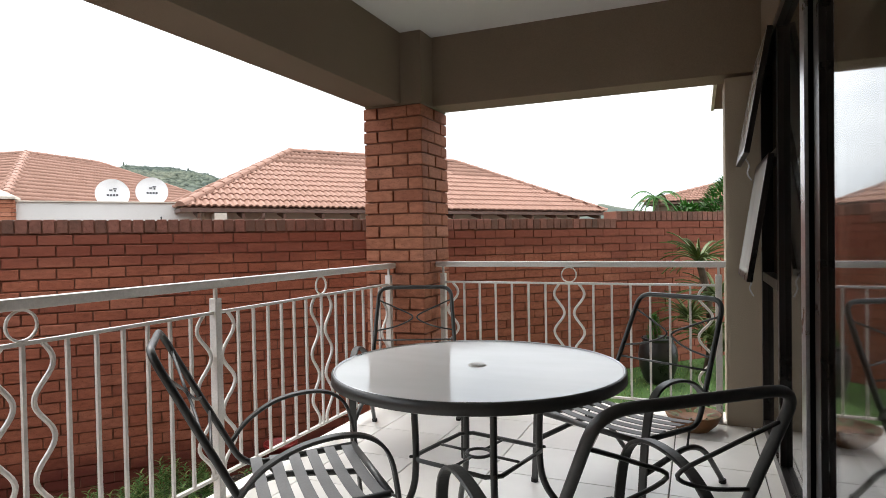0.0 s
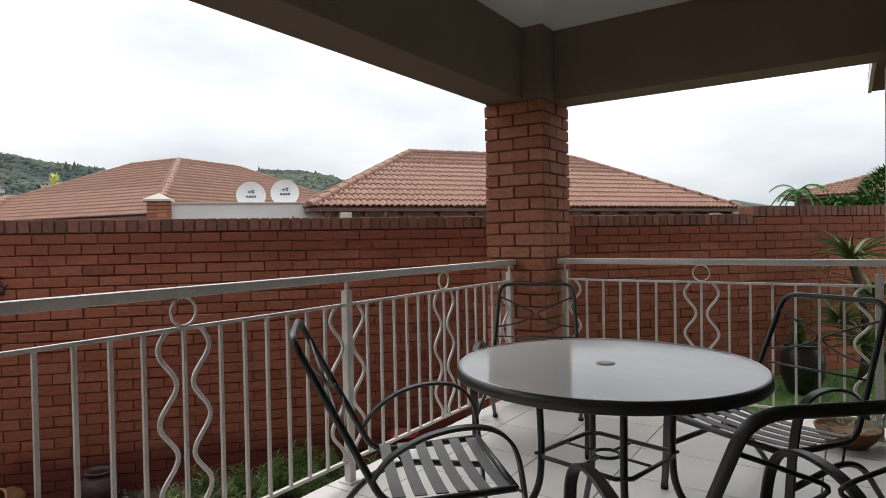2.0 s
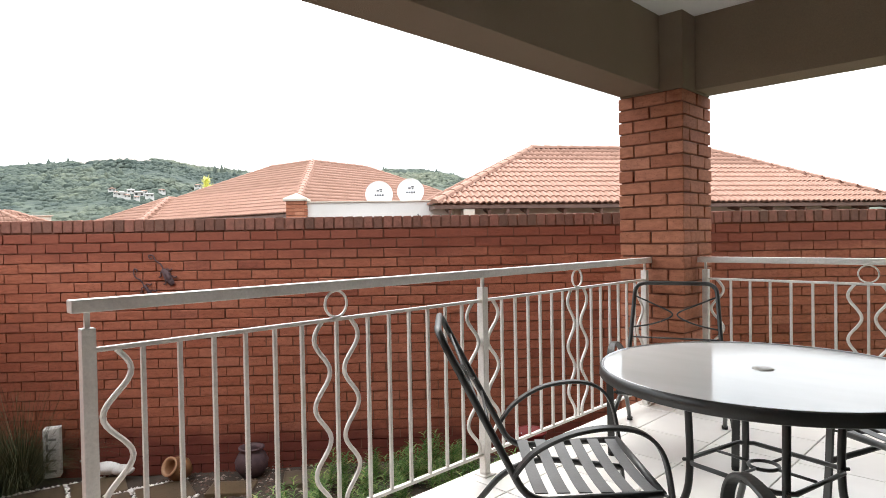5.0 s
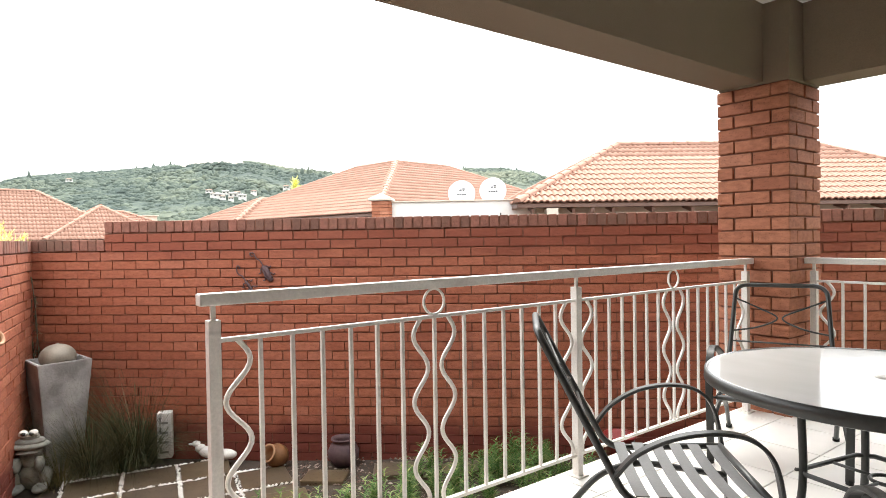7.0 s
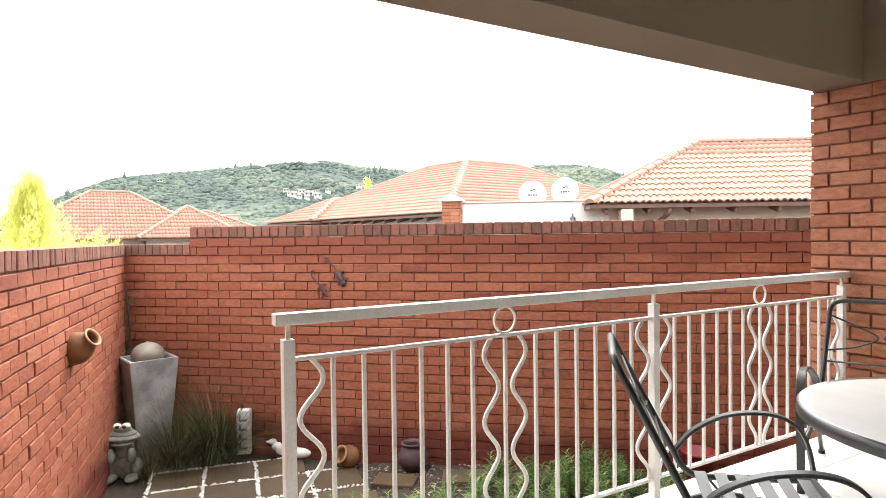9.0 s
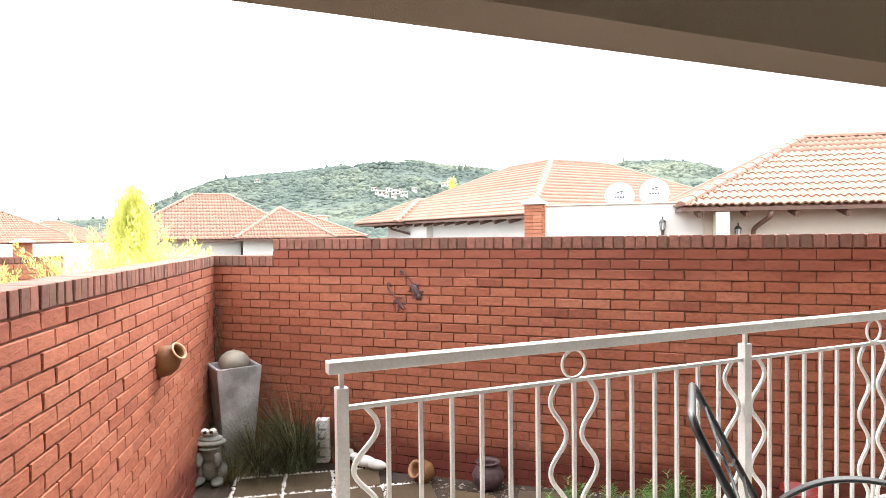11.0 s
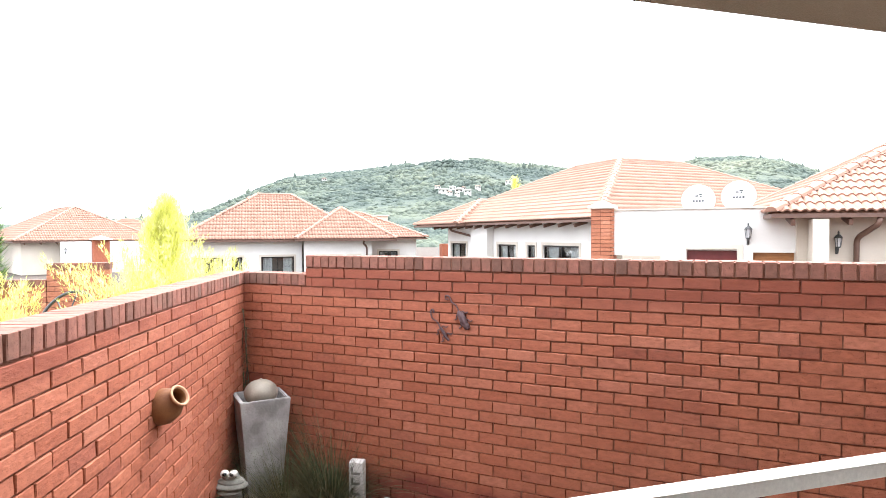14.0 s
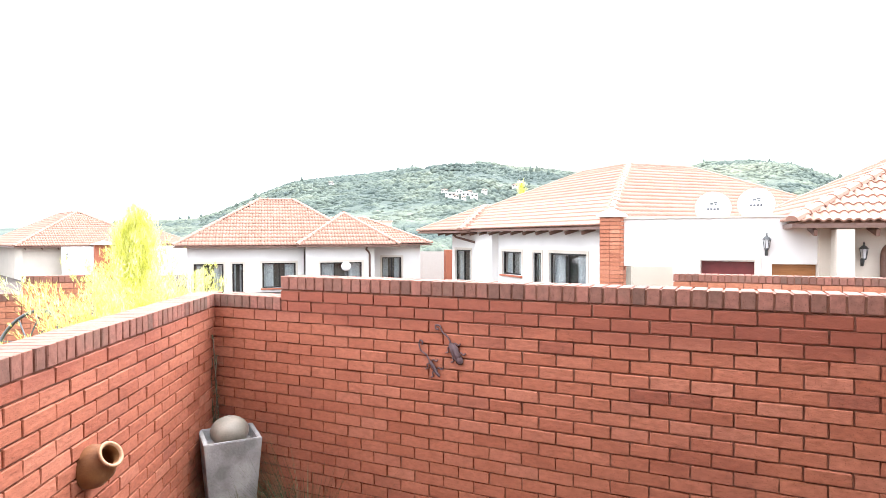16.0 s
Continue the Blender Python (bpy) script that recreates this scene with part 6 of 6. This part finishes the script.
tot = thing("stone_totem", "small square white stone totem, dark bars drawing its carved recesses", "ornament", Matrix.Translation((tp.x, tp.y, G + 0.03)) @ pose(0, 0, 0, 0, 0, 66))
part("block", box(bmesh.new(), (0, 0, 0.21), (0.125, 0.11, 0.42), None, 0.01), white_stone, tot)
# raised dark bars draw the shade inside the carved recesses
for k in range(4):
    part("recess_shade_bar", boxes(((0, -0.058, 0.06 + 0.09 * k), (0.075, 0.012, 0.018)), ((-0.03, -0.058, 0.09 + 0.09 * k), (0.016, 0.012, 0.045)), bevel=0.003), recess_shade_grey, tot)


def clay_pot(label, at, r, mat, rim):
    t = thing("clay_pot", label, "pot", at)
    part("body", lathe(bmesh.new(), [(0, -1.0 * r), (0.6 * r, -0.95 * r), (0.95 * r, -0.4 * r), (r, 0.1 * r), (0.8 * r, 0.6 * r), (0.62 * r, 0.8 * r), (0.66 * r, 0.95 * r)], 28), mat, t, "", True)
    part("rim", lathe(bmesh.new(), [(0.64 * r, 0.92 * r), (0.78 * r, 0.97 * r), (0.78 * r, 1.06 * r), (0.62 * r, 1.05 * r), (0.55 * r, 0.8 * r), (0.7 * r, 0.3 * r), (0, -0.2 * r)], 28), rim, t, "rounded rim", True)


p = LW(-3.62, 1.13, G + 0.11)
clay_pot("small clay pot lying on its side by the wall", Matrix.Translation(p) @ pose(0, 0, 0, 62, 0, 20), 0.104, terracotta, terracotta_rim)
p = LW(-3.02, 1.17, -0.85 + 0.12)
clay_pot("round dark brown pot standing by the wall", Matrix.Translation(p) @ Matrix.Diagonal((1, 1, 0.86, 1)), 0.14, rust, rust)
p = LW(-0.62, 1.1)
p.z = ground_z(p.x, p.y)
bk = thing("bucket", "red plastic bucket in the flower bed", "bucket", Matrix.Translation(p))
part("body", lathe(bmesh.new(), [(0, 0), (0.10, 0), (0.13, 0.28), (0.14, 0.28), (0.14, 0.30), (0.125, 0.30), (0.095, 0.02), (0, 0.02)], 28), red_plastic, bk, "", True)
part("handle", sweep(bmesh.new(), [(0.132 * math.cos(a), 0.02, 0.29 - 0.10 * math.sin(a)) for a in [math.pi * i / 16 for i in range(17)]], circle(0.004, 6)), silver_alu, bk, "", True)


def tuft(label, r, n, count, length, mat, seed, width=0.006, category="grass"):
    p = LW(r, n, G)
    t = thing("grass_tuft", label, category, Matrix.Translation(p))
    rng = random.Random(seed)
    vs, fs = [], []
    for i in range(count):
        a = rng.uniform(0, 6.28)
        rr = rng.random() * 0.15
        blade_mesh(vs, fs, (rr * math.cos(a), rr * math.sin(a), 0), (math.cos(a) * rng.uniform(0.1, 0.9), math.sin(a) * rng.uniform(0.1, 0.9), 1.0), length * rng.uniform(0.35, 1.15), width, rng, rng.uniform(0.5, 1.7), 5)
    raw("grass_blade", vs, fs, mat, t, kind="stuff")


tuft("dry ornamental grass tuft beside the pedestal", -5.20, 0.92, 900, 0.8, leaf_tuft, 1, 0.004)
tuft("dark green ornamental grass tuft by the wall", -4.93, 1.19, 1700, 1.15, leaf_tuft, 2, 0.004)
tuft("bushy grass tuft before the totem", -4.98, 1.0, 900, 0.55, leaf_tuft, 9, 0.004)
tuft("dry straw grass tuft by the frog", -5.30, 0.66, 260, 0.52, leaf_straw, 3, 0.004)
tuft("thin grass tuft in the wall corner", -5.80, 1.18, 260, 0.75, leaf_tuft, 5)


def creeper():
    """Dry climbing stems up the corner where the two garden walls meet."""
    c = LW(-5.99, 1.30, G)
    t = thing("creeper", "thin dry climbing plant in the corner of the brick walls", "plant", Matrix.Translation(c))
    rng = random.Random(19)
    vs, fs = [], []
    for k in range(5):
        top = rng.uniform(0.9, 1.8)
        pts = [(rng.uniform(-0.03, 0.05), rng.uniform(-0.05, 0.02), top * i / 6) for i in range(7)]
        part("stem", sweep(bmesh.new(), smooth_path(pts, 4), circle(0.005, 6)), bark, t, "", True)
        for q in smooth_path(pts, 8):
            for e in range(2):
                a = rng.uniform(0, 6.28)
                blade_mesh(vs, fs, q, (math.cos(a), math.sin(a), rng.uniform(-0.3, 0.9)), rng.uniform(0.03, 0.08), 0.012, rng, 0.8, 2)
    raw("leaves", vs, fs, leaf_tuft, t, kind="stuff")


creeper()


def bedding(r, n, seed, size):
    p = LW(r, n)
    p.z = ground_z(p.x, p.y) - 0.01
    t = thing("bedding_plant", "bright green leafy bedding plant in the soil", "plant", Matrix.Translation(p), "bedding plants")
    rng = random.Random(seed)
    vs, fs = [], []
    for s in range(9):
        a = rng.uniform(0, 6.28)
        x, y = 0.5 * size * rng.random() * math.cos(a), 0.5 * size * rng.random() * math.sin(a)
        h = size * rng.uniform(0.6, 1.25)
        for k in range(30):
            z = h * (0.15 + 0.85 * k / 30)
            b = k * 2.4
            blade_mesh(vs, fs, (x + 0.1 * x * k / 30, y, z), (math.cos(b), math.sin(b), 0.9), size * 0.34 * (1.15 - 0.5 * k / 30), size * 0.052, rng, 0.7, 3)
    raw("leaves", vs, fs, leaf_green, t, kind="stuff")
    part("stems", sweep(bmesh.new(), [(0, 0, 0), (0, 0, size * 0.9)], circle(0.006, 6)), leaf_green, t)


rng = random.Random(77)
spots = [(-2.2, 0.75), (-1.95, 0.88), (-1.75, 0.95), (-1.5, 1.12), (-1.25, 1.2), (-2.35, 0.55), (-1.65, 0.72), (-3.15, -0.05), (-2.95, 0.10), (-2.7, 0.02), (-2.55, 0.28), (-2.3, 0.22), (-2.15, 0.46), (-1.95, 0.36), (-1.8, 0.62), (-1.6, 0.98), (-1.45, 0.72), (-1.35, 0.45), (-2.85, -0.2), (-2.4, -0.02), (-1.15, 0.85), (-0.9, 0.7), (-3.3, -0.25), (-3.05, -0.35), (-2.55, -0.2), (-2.0, 0.15), (-1.7, 0.4), (-1.3, 1.0), (-3.4, 0.05)]
for i, (r, n) in enumerate(spots):
    bedding(r, n, 100 + i, rng.uniform(0.19, 0.28))

# chips and stones on the bed
vs, fs = [], []
for i in range(4200):
    r, n = rng.uniform(-3.8, -0.3), rng.uniform(-0.5, 1.33)
    p = LW(r, n)
    if p.x > PX0 - 0.03:
        continue
    z = ground_z(p.x, p.y) + 0.006
    s = rng.uniform(0.007, 0.024)
    a = rng.uniform(0, 6.28)
    q = len(vs)
    for x, y, h in ((1, 0, 0), (0, 0.6, 0), (-1, 0, 0), (0, -0.6, 0), (0, 0, 0.5)):
        vs.append((p.x + s * (x * math.cos(a) - y * math.sin(a)), p.y + s * (x * math.sin(a) + y * math.cos(a)), z + h * s))
    fs += [(q, q + 1, q + 4), (q + 1, q + 2, q + 4), (q + 2, q + 3, q + 4), (q + 3, q, q + 4)]
chips = pieces("bark_chip", ((0.0, (0.06, 0.038, 0.028)), (0.6, (0.16, 0.10, 0.075)), (1.0, (0.42, 0.36, 0.31))), False)
tagged(raw("bark_chips", vs, fs, chips, kind="stuff"), "bark chips and small stones on the soil", "mulch")

for i, (r, n, w) in enumerate(((-3.1, 0.86, 0.36), (-2.5, 0.98, 0.42), (-1.95, 1.0, 0.34), (-3.3, 0.45, 0.34))):
    p = LW(r, n)
    p.z = ground_z(p.x, p.y) + 0.012
    sl = part("stepping_stone", box(bmesh.new(), (0, 0, 0), (w, w * 0.7, 0.05), None, 0.012), slate)
    sl.matrix_basis = Matrix.Translation(p) @ pose(0, 0, 0, 0, 0, 48 + 9 * i)
    tagged(sl, "rough brown slate stepping stone in the bed", "stone", "stepping stones")

# wheel standing in for unidentified dark arcs beyond the side wall; post is added
wh = thing("iron_wheel", "black wheel on an added post, for dark arcs beyond the side wall", "wheel", Matrix.Translation((-6.77, -5.58, 0.58)) @ pose(0, 0, 0, 62, 0, 60))
part("tyre", sweep(bmesh.new(), [(0.36 * math.cos(a), 0.36 * math.sin(a), 0) for a in [2 * math.pi * i / 32 for i in range(32)]], circle(0.018, 8), True), black_steel, wh, "", True)
for k in range(8):
    a = math.pi * k / 4
    part("spoke", sweep(bmesh.new(), [(0.04 * math.cos(a), 0.04 * math.sin(a), 0), (0.345 * math.cos(a), 0.345 * math.sin(a), 0)], circle(0.008, 6)), black_steel, wh)
part("hub", lathe(bmesh.new(), [(0, -0.04), (0.045, -0.035), (0.045, 0.035), (0, 0.04)], 12), black_steel, wh)
part("post", sweep(bmesh.new(), [(0, 0, 0), (0, -1.42, -0.74)], circle(0.03, 8)), black_steel, wh)
